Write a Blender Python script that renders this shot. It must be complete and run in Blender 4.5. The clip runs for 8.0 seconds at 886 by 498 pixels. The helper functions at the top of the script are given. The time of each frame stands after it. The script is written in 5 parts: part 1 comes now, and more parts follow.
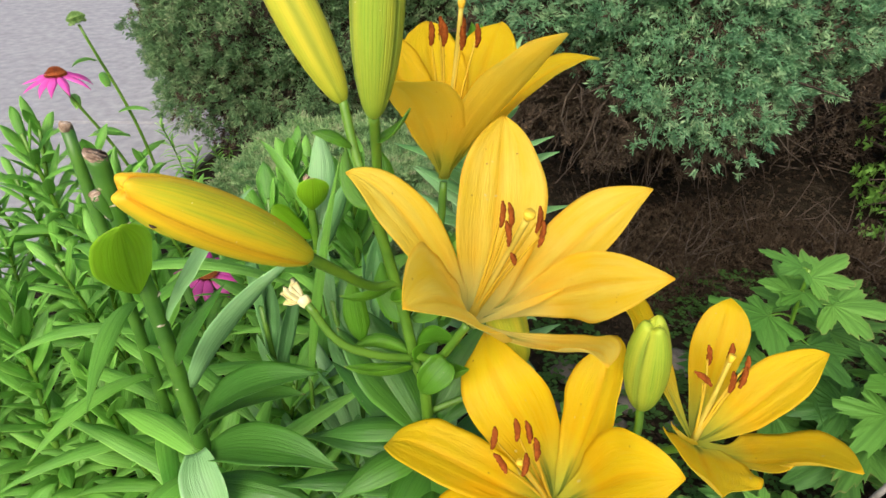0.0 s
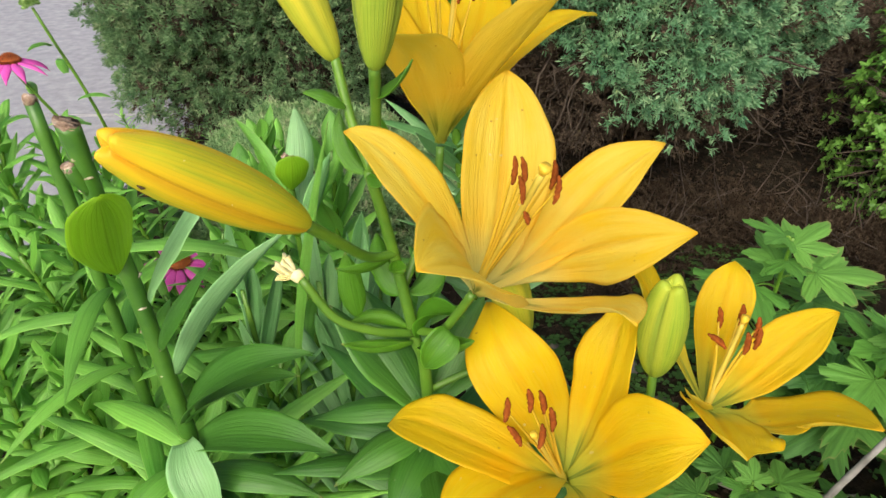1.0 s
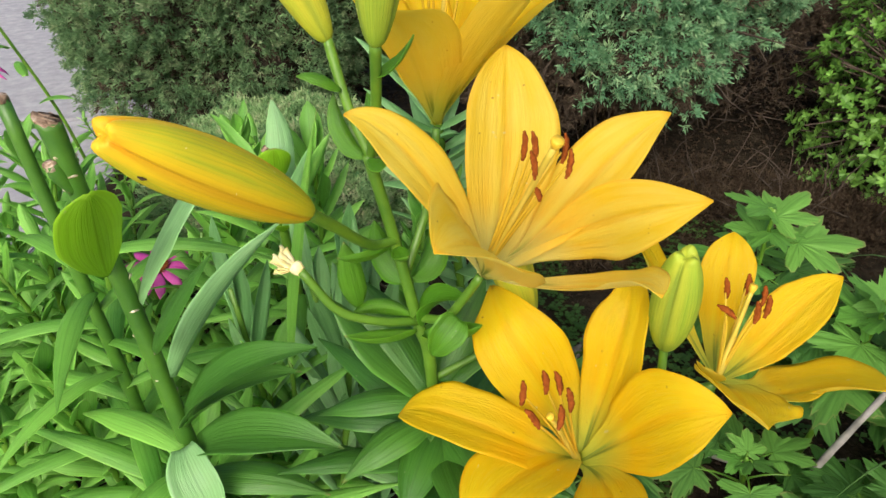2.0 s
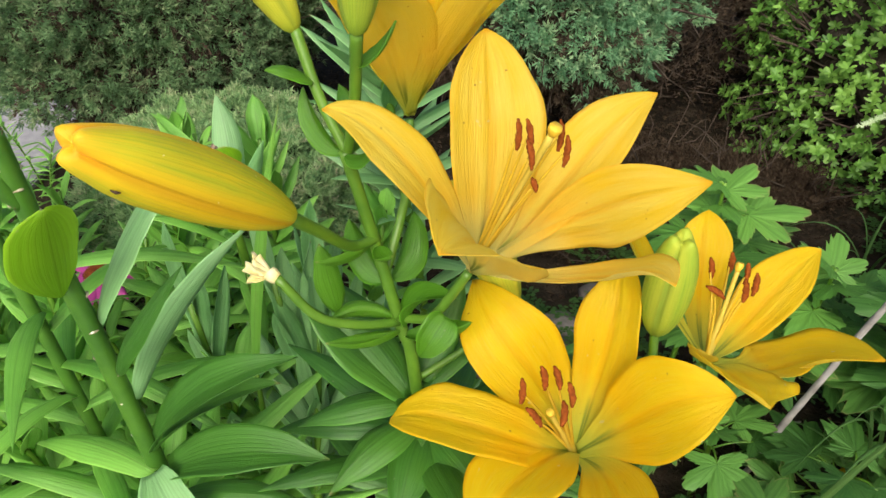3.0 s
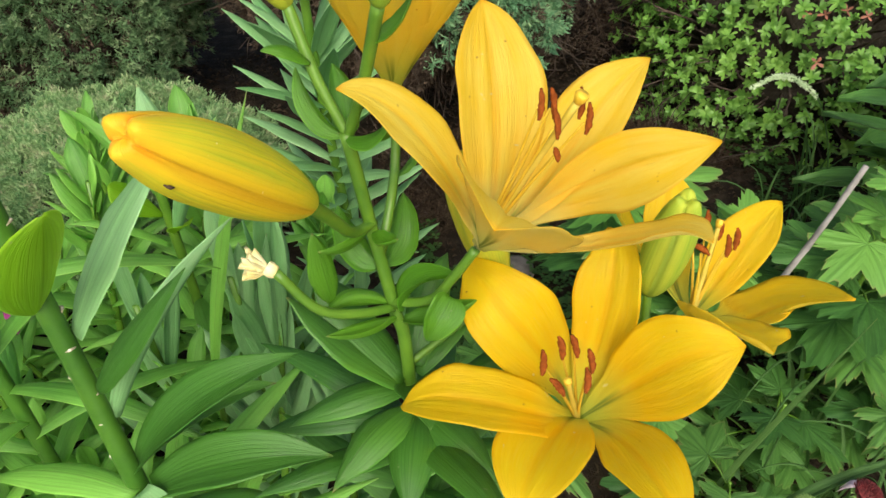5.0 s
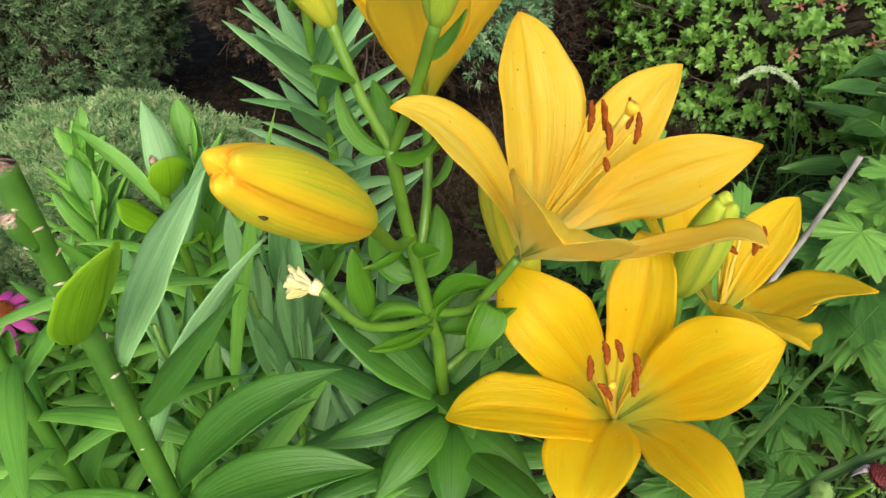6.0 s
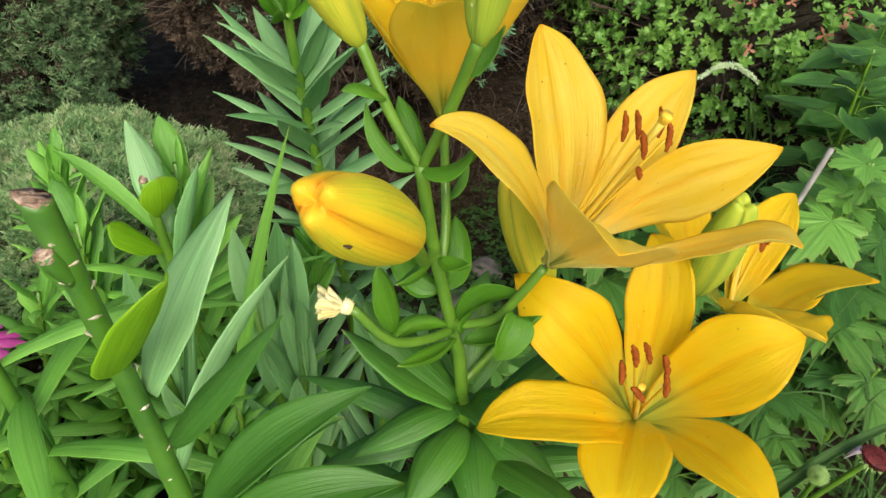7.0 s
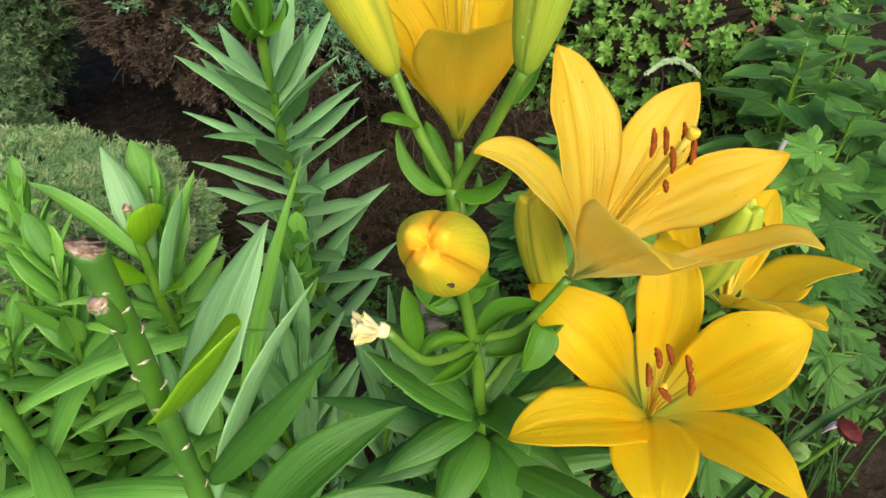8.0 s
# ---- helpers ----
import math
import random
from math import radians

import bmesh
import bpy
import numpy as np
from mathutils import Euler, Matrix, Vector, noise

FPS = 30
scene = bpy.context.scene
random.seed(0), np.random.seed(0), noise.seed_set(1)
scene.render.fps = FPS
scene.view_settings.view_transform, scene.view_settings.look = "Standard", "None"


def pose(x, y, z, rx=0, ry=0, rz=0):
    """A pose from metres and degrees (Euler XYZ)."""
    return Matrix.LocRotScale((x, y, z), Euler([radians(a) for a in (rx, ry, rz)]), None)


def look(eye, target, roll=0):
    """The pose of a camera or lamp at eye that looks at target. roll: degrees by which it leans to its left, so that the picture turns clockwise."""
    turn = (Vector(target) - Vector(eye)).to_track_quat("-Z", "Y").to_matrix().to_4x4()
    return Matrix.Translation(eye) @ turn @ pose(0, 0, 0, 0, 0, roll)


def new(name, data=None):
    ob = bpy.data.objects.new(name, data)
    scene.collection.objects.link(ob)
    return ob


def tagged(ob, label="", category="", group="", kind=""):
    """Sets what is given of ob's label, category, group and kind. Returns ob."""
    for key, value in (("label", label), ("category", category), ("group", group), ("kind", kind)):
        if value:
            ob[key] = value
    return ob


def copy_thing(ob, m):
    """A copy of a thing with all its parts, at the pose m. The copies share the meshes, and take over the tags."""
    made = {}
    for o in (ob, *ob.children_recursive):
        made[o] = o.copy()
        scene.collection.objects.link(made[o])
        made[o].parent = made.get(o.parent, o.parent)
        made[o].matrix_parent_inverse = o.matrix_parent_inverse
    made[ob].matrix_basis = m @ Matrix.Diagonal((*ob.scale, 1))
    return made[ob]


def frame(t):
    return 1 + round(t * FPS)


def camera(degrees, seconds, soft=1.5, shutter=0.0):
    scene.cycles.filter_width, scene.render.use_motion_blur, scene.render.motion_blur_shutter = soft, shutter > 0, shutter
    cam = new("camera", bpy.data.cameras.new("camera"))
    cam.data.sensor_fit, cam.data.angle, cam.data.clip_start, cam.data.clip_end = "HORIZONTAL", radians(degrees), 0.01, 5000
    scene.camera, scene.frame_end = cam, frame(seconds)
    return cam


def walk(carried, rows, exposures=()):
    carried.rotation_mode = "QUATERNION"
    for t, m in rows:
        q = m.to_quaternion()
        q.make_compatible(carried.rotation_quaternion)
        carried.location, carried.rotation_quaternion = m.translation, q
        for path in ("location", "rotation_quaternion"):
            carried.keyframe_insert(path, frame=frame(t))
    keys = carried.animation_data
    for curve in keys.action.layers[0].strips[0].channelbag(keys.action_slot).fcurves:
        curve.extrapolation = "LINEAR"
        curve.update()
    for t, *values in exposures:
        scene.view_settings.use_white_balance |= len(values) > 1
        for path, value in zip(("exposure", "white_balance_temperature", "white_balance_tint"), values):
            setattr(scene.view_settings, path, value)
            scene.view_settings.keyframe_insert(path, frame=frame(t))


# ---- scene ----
import itertools

cam = camera(63.4, 8.0)
PATH = [
    (0, (0.009, 0.016, 0.696), (-0.05, 1.735, -0.325), 0.0),
    (0.5, (0.002, 0.021, 0.688), (-0.003, 1.736, -0.341), 0.1),
    (1, (-0.007, 0.025, 0.678), (0.026, 1.731, -0.366), -0.2),
    (1.5, (-0.014, 0.026, 0.673), (0.048, 1.726, -0.378), -1.0),
    (3, (-0.039, 0.048, 0.667), (0.239, 1.695, -0.433), -1.9),
    (3.5, (-0.049, 0.053, 0.664), (0.327, 1.675, -0.445), -1.5),
    (4, (-0.061, 0.056, 0.663), (0.401, 1.647, -0.457), -1.1),
    (4.5, (-0.072, 0.06, 0.662), (0.452, 1.622, -0.472), -0.7),
    (6, (-0.107, 0.076, 0.669), (0.517, 1.589, -0.481), -1.5),
    (6.5, (-0.121, 0.084, 0.672), (0.557, 1.574, -0.476), -1.7),
    (7, (-0.132, 0.09, 0.674), (0.602, 1.554, -0.475), -1.7),
    (7.5, (-0.147, 0.098, 0.679), (0.66, 1.52, -0.473), -1.6),
    (8, (-0.163, 0.109, 0.685), (0.717, 1.482, -0.472), -1.6),
]
walk(cam, [(t, look(eye, target, roll)) for t, eye, target, roll in PATH])

# ---- light ----
SUN_EL, SUN_ROT = 37.0, 196.0
world = bpy.data.worlds.new("sky")
scene.world = world
world.use_nodes = True
wn = world.node_tree
sky = wn.nodes.new("ShaderNodeTexSky")
sky.sky_type, sky.sun_disc = "NISHITA", False
sky.sun_elevation, sky.sun_rotation = radians(SUN_EL), radians(SUN_ROT)
sky.air_density, sky.dust_density, sky.ozone_density = 1.0, 6.0, 1.0
wn.links.new(sky.outputs[0], wn.nodes["Background"].inputs[0])
wn.nodes["Background"].inputs[1].default_value = 0.12
sun = new("sun", bpy.data.lights.new("sun", "SUN"))
sun.data.energy, sun.data.angle, sun.data.color = 1.8, radians(34), (1.0, 0.98, 0.94)
sun.rotation_euler = Euler((radians(90 - SUN_EL), 0, radians(180 - SUN_ROT)))
scene.view_settings.exposure = 0.60


# ---- materials ----
def mat(name):
    m = bpy.data.materials.new(name)
    m.use_nodes = True
    nt = m.node_tree
    return m, nt, nt.nodes["Principled BSDF"], nt.nodes["Material Output"]


def link(nt, a, b):
    nt.links.new(a, b)


def ramp(nt, src, stops, smooth=False):
    r = nt.nodes.new("ShaderNodeValToRGB")
    if smooth:
        r.color_ramp.interpolation = "EASE"
    e = r.color_ramp.elements
    while len(e) < len(stops):
        e.new(0.5)
    for k, (p, c) in zip(e, stops):
        k.position, k.color = p, (*c, 1) if len(c) == 3 else c
    link(nt, src, r.inputs[0])
    return r.outputs[0]


def grey(a):
    return (a, a, a)


def noise_tex(nt, vec, scale, detail=4, rough=0.55, dist=0.0):
    n = nt.nodes.new("ShaderNodeTexNoise")
    n.inputs["Scale"].default_value, n.inputs["Detail"].default_value = scale, detail
    n.inputs["Roughness"].default_value, n.inputs["Distortion"].default_value = rough, dist
    if vec is not None:
        link(nt, vec, n.inputs["Vector"])
    return n.outputs["Fac"]


def coords(nt, which="Object", scale=None):
    c = nt.nodes.new("ShaderNodeTexCoord").outputs[which]
    if scale is None:
        return c
    m = nt.nodes.new("ShaderNodeMapping")
    m.inputs["Scale"].default_value = scale
    link(nt, c, m.inputs["Vector"])
    return m.outputs[0]


def mix(nt, fac, a, b, kind="MIX"):
    n = nt.nodes.new("ShaderNodeMix")
    n.data_type, n.blend_type = "RGBA", kind
    for sock, v in ((n.inputs[0], fac), (n.inputs[6], a), (n.inputs[7], b)):
        if isinstance(v, (int, float)):
            sock.default_value = v
        elif isinstance(v, tuple):
            sock.default_value = (*v, 1)
        else:
            link(nt, v, sock)
    return n.outputs[2]


def bump(nt, bsdf, height, strength, distance):
    b = nt.nodes.new("ShaderNodeBump")
    b.inputs["Strength"].default_value, b.inputs["Distance"].default_value = strength, distance
    link(nt, height, b.inputs["Height"])
    link(nt, b.outputs[0], bsdf.inputs["Normal"])
    return b.outputs[0]


def calc(nt, op, a, b=None):
    n = nt.nodes.new("ShaderNodeMath")
    n.operation = op
    for sock, v in zip(n.inputs, (a, b)):
        if v is None:
            continue
        if isinstance(v, (int, float)):
            sock.default_value = v
        else:
            link(nt, v, sock)
    return n.outputs[0]


def split_uv(nt):
    s = nt.nodes.new("ShaderNodeSeparateXYZ")
    link(nt, coords(nt, "UV"), s.inputs[0])
    return s.outputs[0], s.outputs[1]


def thin(nt, bsdf, out, color, share, normal=None, skins=1):
    """Light passes through a thin blade: a share of it is scattered to the other side. A blade of two skins takes half of its tint from each."""
    if skins == 2:
        g = nt.nodes.new("ShaderNodeGamma")
        g.inputs[1].default_value = 0.5
        link(nt, color, g.inputs[0])
        color = g.outputs[0]
    t = nt.nodes.new("ShaderNodeBsdfTranslucent")
    link(nt, color, t.inputs[0])
    if normal is not None:
        link(nt, normal, t.inputs["Normal"])
    m = nt.nodes.new("ShaderNodeMixShader")
    m.inputs[0].default_value = share
    link(nt, bsdf.outputs[0], m.inputs[1])
    link(nt, t.outputs[0], m.inputs[2])
    link(nt, m.outputs[0], out.inputs[0])


def random_of(nt):
    return nt.nodes.new("ShaderNodeObjectInfo").outputs["Random"]


def island(nt):
    return nt.nodes.new("ShaderNodeNewGeometry").outputs["Random Per Island"]


def petal_material(name, body, pale, rib, throat, share=0.56):
    m, nt, b, out = mat(name)
    u, v = split_uv(nt)
    off = calc(nt, "ABSOLUTE", calc(nt, "SUBTRACT", u, 0.5))
    grain = noise_tex(nt, coords(nt, "UV", (46, 1.6, 1)), 3.0, 4)
    fine = noise_tex(nt, coords(nt, "UV", (120, 2.2, 1)), 3.0, 3, 0.6, 0.6)
    patch = noise_tex(nt, coords(nt, "UV", (3.2, 1.3, 1)), 1.6, 3)
    cloud = noise_tex(nt, coords(nt, "Object"), 34.0, 3)
    soft = calc(nt, "ADD", calc(nt, "MULTIPLY", patch, 0.6), calc(nt, "MULTIPLY", cloud, 0.4))
    col = mix(nt, ramp(nt, soft, [(0.36, grey(0)), (0.62, grey(1))]), body, pale)
    # deeper gold low on the flanks
    flank = calc(nt, "MULTIPLY", ramp(nt, off, [(0.10, grey(0)), (0.24, grey(1)), (0.42, grey(0.6))]), ramp(nt, v, [(0.16, grey(0)), (0.36, grey(1)), (0.62, grey(0))], True))
    col = mix(nt, calc(nt, "MULTIPLY", flank, 0.5), col, rib)
    col = mix(nt, calc(nt, "MULTIPLY", ramp(nt, grain, [(0.40, grey(0)), (0.72, grey(1))]), 0.28), col, rib)
    col = mix(nt, calc(nt, "MULTIPLY", ramp(nt, fine, [(0.52, grey(0)), (0.68, grey(1))]), 0.16), col, rib)
    # Whitish gloss painted into the colour as fine pale streaks.
    painted_sheen = calc(nt, "MULTIPLY", ramp(nt, fine, [(0.30, grey(1)), (0.48, grey(0))]), ramp(nt, v, [(0.25, grey(0)), (0.5, grey(1)), (0.95, grey(0.6))]))
    col = mix(nt, calc(nt, "MULTIPLY", painted_sheen, 0.34), col, tuple(min(1, c + 0.05 + 0.12 * (k == 1) + 0.10 * (k == 2)) for k, c in enumerate(pale)))
    ribm = ramp(nt, off, [(0.0, grey(0.55)), (0.016, grey(1)), (0.04, grey(0.75)), (0.075, grey(0.12)), (0.15, grey(0))])
    ribm = calc(nt, "MULTIPLY", ribm, ramp(nt, v, [(0.0, grey(1)), (0.55, grey(0.8)), (0.9, grey(0))]))
    col = mix(nt, calc(nt, "MULTIPLY", ribm, 0.75), col, rib)
    edge = ramp(nt, off, [(0.45, grey(0)), (0.49, grey(1))])
    col = mix(nt, calc(nt, "MULTIPLY", edge, 0.55), col, rib)
    low = ramp(nt, v, [(0.0, grey(1)), (0.09, grey(0.9)), (0.18, grey(0.55)), (0.36, grey(0))])
    col = mix(nt, calc(nt, "MULTIPLY", low, ramp(nt, grain, [(0.3, grey(1)), (0.75, grey(0.6))])), col, throat)
    lines = calc(nt, "MULTIPLY", ramp(nt, off, [(0.0, grey(0.3)), (0.03, grey(1)), (0.07, grey(1)), (0.12, grey(0))]), ramp(nt, v, [(0.0, grey(1)), (0.16, grey(0.9)), (0.27, grey(0))]))
    col = mix(nt, calc(nt, "MULTIPLY", lines, 0.85), col, (0.13, 0.24, 0.03))
    tip = ramp(nt, v, [(0.95, grey(0)), (1.0, grey(0.8))])
    col = mix(nt, tip, col, rib)
    spots = noise_tex(nt, coords(nt, "Object"), 380.0, 1)
    spot = calc(nt, "MULTIPLY", ramp(nt, spots, [(0.77, grey(0)), (0.79, grey(1))]), 0.7)
    col = mix(nt, spot, col, (0.30, 0.10, 0.015))
    scuff = noise_tex(nt, coords(nt, "Object"), 150.0, 2, 0.6, 0.4)
    col = mix(nt, calc(nt, "MULTIPLY", ramp(nt, scuff, [(0.735, grey(0)), (0.76, grey(1))]), 0.55), col, (0.80, 0.72, 0.45))
    link(nt, col, b.inputs["Base Color"])
    b.inputs["Roughness"].default_value = 0.44
    b.inputs["Specular IOR Level"].default_value = 0.35
    h = noise_tex(nt, coords(nt, "UV", (70, 2.4, 1)), 2.0, 4)
    broad = noise_tex(nt, coords(nt, "UV", (9, 2.2, 1)), 1.5, 3)
    h = calc(nt, "ADD", h, calc(nt, "MULTIPLY", broad, 2.2))
    n = bump(nt, b, h, 0.42, 0.0012)
    thin(nt, b, out, col, share, n, 2)
    return m


def leaf_material(name, dark, light, share=0.25, rough=0.36, veins=15, gloss=0.5):
    """A strap leaf: fine parallel veins, a few broad ribs that facet the blade, a dull waxy bloom, specks and paler margins."""
    m, nt, b, out = mat(name)
    u, v = split_uv(nt)
    rnd = random_of(nt)
    col = mix(nt, rnd, dark, light)
    cloud = noise_tex(nt, coords(nt, "Object"), 22.0, 4)
    col = mix(nt, calc(nt, "MULTIPLY", ramp(nt, cloud, [(0.35, grey(0)), (0.68, grey(1))]), 0.45), col, light)

    def lines(count):
        w = nt.nodes.new("ShaderNodeMath")
        w.operation = "SINE"
        drift = noise_tex(nt, coords(nt, "UV", (2.5, 0.8, 1)), 1.5, 2)
        link(nt, calc(nt, "ADD", calc(nt, "MULTIPLY", u, count * 6.283), calc(nt, "MULTIPLY", drift, 7.0)), w.inputs[0])
        return calc(nt, "MULTIPLY", calc(nt, "ADD", w.outputs[0], 1.0), 0.5)

    streak = noise_tex(nt, coords(nt, "UV", (30, 1.3, 1)), 2.0, 3)
    fine = ramp(nt, lines(veins * 3), [(0.55, grey(0)), (0.95, grey(1))])
    ribs = lines(veins)
    col = mix(nt, calc(nt, "MULTIPLY", fine, calc(nt, "MULTIPLY", streak, 0.42)), col, tuple(c * 0.55 for c in dark))
    col = mix(nt, calc(nt, "MULTIPLY", ramp(nt, streak, [(0.5, grey(0)), (0.75, grey(1))]), 0.30), col, tuple(min(1, c * 1.5) for c in light))
    off = calc(nt, "ABSOLUTE", calc(nt, "SUBTRACT", u, 0.5))
    rib = calc(nt, "MULTIPLY", ramp(nt, off, [(0.0, grey(1)), (0.03, grey(0))]), 0.45)
    col = mix(nt, rib, col, tuple(c * 0.5 for c in dark))
    rim = calc(nt, "MULTIPLY", ramp(nt, off, [(0.455, grey(0)), (0.49, grey(1))]), 0.45)
    col = mix(nt, rim, col, tuple(min(1, c * 1.7) for c in light))
    tip = ramp(nt, v, [(0.955, grey(0)), (1.0, grey(0.75))])
    col = mix(nt, calc(nt, "MULTIPLY", tip, ramp(nt, rnd, [(0.5, grey(0)), (0.8, grey(1))])), col, (0.32, 0.24, 0.10))
    specks = noise_tex(nt, coords(nt, "Object"), 260.0, 2)
    col = mix(nt, calc(nt, "MULTIPLY", ramp(nt, specks, [(0.73, grey(0)), (0.79, grey(1))]), 0.45), col, (0.38, 0.36, 0.20))
    link(nt, col, b.inputs["Base Color"])
    bloom = noise_tex(nt, coords(nt, "UV", (5, 2.0, 1)), 2.4, 4)
    link(nt, ramp(nt, bloom, [(0.3, grey(rough - 0.05)), (0.7, grey(rough + 0.15))]), b.inputs["Roughness"])
    b.inputs["Specular IOR Level"].default_value = gloss
    ridge = calc(nt, "ADD", calc(nt, "MULTIPLY", ribs, 0.45), calc(nt, "ADD", calc(nt, "MULTIPLY", streak, 1.0), calc(nt, "MULTIPLY", fine, -0.15)))
    n = bump(nt, b, ridge, 0.5, 0.0008)
    thin(nt, b, out, col, share, n, 2)
    return m


def mottled(name, stops, scale, rough=0.6, bumps=(), share=0.0, per=None, tint=None):
    """Colour from noise over the ramp's stops; bumps: (scale, strength, distance)."""
    m, nt, b, out = mat(name)
    c = coords(nt, "Object")
    col = ramp(nt, noise_tex(nt, c, scale, 6, 0.6), stops)
    if per:
        r = island(nt) if per == "island" else random_of(nt)
        col = mix(nt, r, col, mix(nt, 1.0, col, tint, "MULTIPLY"))
    link(nt, col, b.inputs["Base Color"])
    b.inputs["Roughness"].default_value = rough
    if rough >= 0.85:
        b.inputs["Specular IOR Level"].default_value = 0.08
    n = None
    for s, st, d in bumps:
        n = bump(nt, b, noise_tex(nt, c, s, 5, 0.65), st, d)
    if share:
        thin(nt, b, out, col, share, n)
    return m


def bud_material(name, yellow, green, tip, stripe, seam):
    """A closed bud: green middles of the three segments with fine dark veins, yellow flanks, darker seams, a flushed tip."""
    m, nt, b, out = mat(name)
    u, v = split_uv(nt)
    w = nt.nodes.new("ShaderNodeMath")
    w.operation = "COSINE"
    link(nt, calc(nt, "MULTIPLY", u, 6 * math.pi), w.inputs[0])
    across = calc(nt, "MULTIPLY", calc(nt, "ADD", w.outputs[0], 1.0), 0.5)
    lobe = ramp(nt, across, [(0.22, grey(0)), (0.70, grey(1))])
    streak = noise_tex(nt, coords(nt, "UV", (40, 1.0, 1)), 2.2, 3)
    broad = noise_tex(nt, coords(nt, "UV", (5, 1.6, 1)), 1.8, 3)
    g = calc(nt, "MULTIPLY", lobe, ramp(nt, streak, [(0.3, grey(0.45)), (0.65, grey(1))]))
    g = calc(nt, "MULTIPLY", calc(nt, "MULTIPLY", g, stripe), ramp(nt, broad, [(0.3, grey(0.5)), (0.62, grey(1))]))
    basal = ramp(nt, v, [(0.0, grey(1)), (0.10, grey(0.6)), (0.3, grey(0.15)), (0.55, grey(0.0))])
    g = calc(nt, "MAXIMUM", g, basal)
    col = mix(nt, g, yellow, green)
    line = nt.nodes.new("ShaderNodeMath")
    line.operation = "SINE"
    wander = calc(nt, "ADD", calc(nt, "MULTIPLY", u, 6.283 * 42), calc(nt, "MULTIPLY", broad, 9.0))
    link(nt, wander, line.inputs[0])
    veins = ramp(nt, line.outputs[0], [(0.35, grey(0)), (0.95, grey(1))])
    veins = calc(nt, "MULTIPLY", veins, ramp(nt, v, [(0.0, grey(1)), (0.75, grey(0.8)), (0.93, grey(0))]))
    col = mix(nt, calc(nt, "MULTIPLY", calc(nt, "MULTIPLY", veins, calc(nt, "MULTIPLY", streak, calc(nt, "ADD", calc(nt, "MULTIPLY", lobe, 0.7), 0.3))), 0.45), col, tuple(c * 0.62 for c in green))
    crease = ramp(nt, across, [(0.0, grey(1)), (0.03, grey(0.8)), (0.12, grey(0.25)), (0.22, grey(0))])
    col = mix(nt, calc(nt, "MULTIPLY", crease, 0.75), col, seam)
    flush = ramp(nt, v, [(0.86, grey(0)), (0.94, grey(0.4)), (0.985, grey(1))])
    col = mix(nt, calc(nt, "MULTIPLY", flush, ramp(nt, across, [(0.0, grey(1)), (0.7, grey(0.45))])), col, tip)
    spots = noise_tex(nt, coords(nt, "Object"), 150.0, 2)
    col = mix(nt, calc(nt, "MULTIPLY", ramp(nt, spots, [(0.76, grey(0)), (0.80, grey(1))]), 0.45), col, (0.3, 0.12, 0.02))
    scuff = noise_tex(nt, coords(nt, "Object"), 210.0, 2, 0.6, 0.5)
    col = mix(nt, calc(nt, "MULTIPLY", ramp(nt, scuff, [(0.73, grey(0)), (0.76, grey(1))]), 0.5), col, (0.80, 0.72, 0.45))
    link(nt, col, b.inputs["Base Color"])
    link(nt, ramp(nt, broad, [(0.3, grey(0.48)), (0.7, grey(0.62))]), b.inputs["Roughness"])
    b.inputs["Specular IOR Level"].default_value = 0.28
    bump(nt, b, calc(nt, "ADD", calc(nt, "MULTIPLY", streak, 1.2), calc(nt, "ADD", calc(nt, "MULTIPLY", veins, -0.3), calc(nt, "MULTIPLY", noise_tex(nt, coords(nt, "Object"), 260.0, 4), 0.9))), 0.34, 0.0009)
    return m


M_PETAL = petal_material("golden_petal", (0.93, 0.60, 0.003), (0.94, 0.69, 0.008), (0.91, 0.45, 0.002), (0.52, 0.64, 0.09))
M_PETAL_PALE = petal_material("pale_golden_petal", (0.91, 0.615, 0.016), (0.93, 0.74, 0.11), (0.91, 0.45, 0.003), (0.78, 0.78, 0.34))
M_PETAL_OUT = petal_material("petal_back", (0.95, 0.82, 0.18), (0.96, 0.88, 0.36), (0.84, 0.76, 0.14), (0.72, 0.78, 0.28), 0.85)
M_PETAL_OUT_GOLD = petal_material("golden_petal_back", (0.95, 0.82, 0.10), (0.96, 0.87, 0.18), (0.86, 0.76, 0.08), (0.62, 0.72, 0.16), 0.86)
M_BUD = bud_material("yellow_bud", (0.70, 0.49, 0.012), (0.37, 0.45, 0.022), (0.76, 0.30, 0.010), 1.0, (0.52, 0.29, 0.007))
M_BUD_GREEN = bud_material("green_bud", (0.36, 0.41, 0.035), (0.20, 0.34, 0.025), (0.34, 0.40, 0.035), 0.95, (0.15, 0.24, 0.025))
M_BUD_MID = bud_material("yellow_green_bud", (0.52, 0.46, 0.032), (0.31, 0.39, 0.026), (0.52, 0.40, 0.03), 0.9, (0.24, 0.30, 0.025))
M_STEM = mottled("green_stem", [(0.3, (0.058, 0.155, 0.012)), (0.7, (0.12, 0.25, 0.020))], 40, 0.42, [(300, 0.15, 0.0005)])
M_STEM_DARK = mottled("dark_green_stem", [(0.3, (0.03, 0.11, 0.010)), (0.7, (0.07, 0.19, 0.016))], 40, 0.45, [(300, 0.2, 0.0006)])
M_LEAF = leaf_material("lily_leaf", (0.026, 0.125, 0.012), (0.078, 0.235, 0.026), 0.34, 0.33, 4, 0.55)
M_LEAF_BLUE = leaf_material("blue_green_leaf", (0.12, 0.35, 0.095), (0.31, 0.57, 0.24), 0.44, 0.34, 4, 0.7)
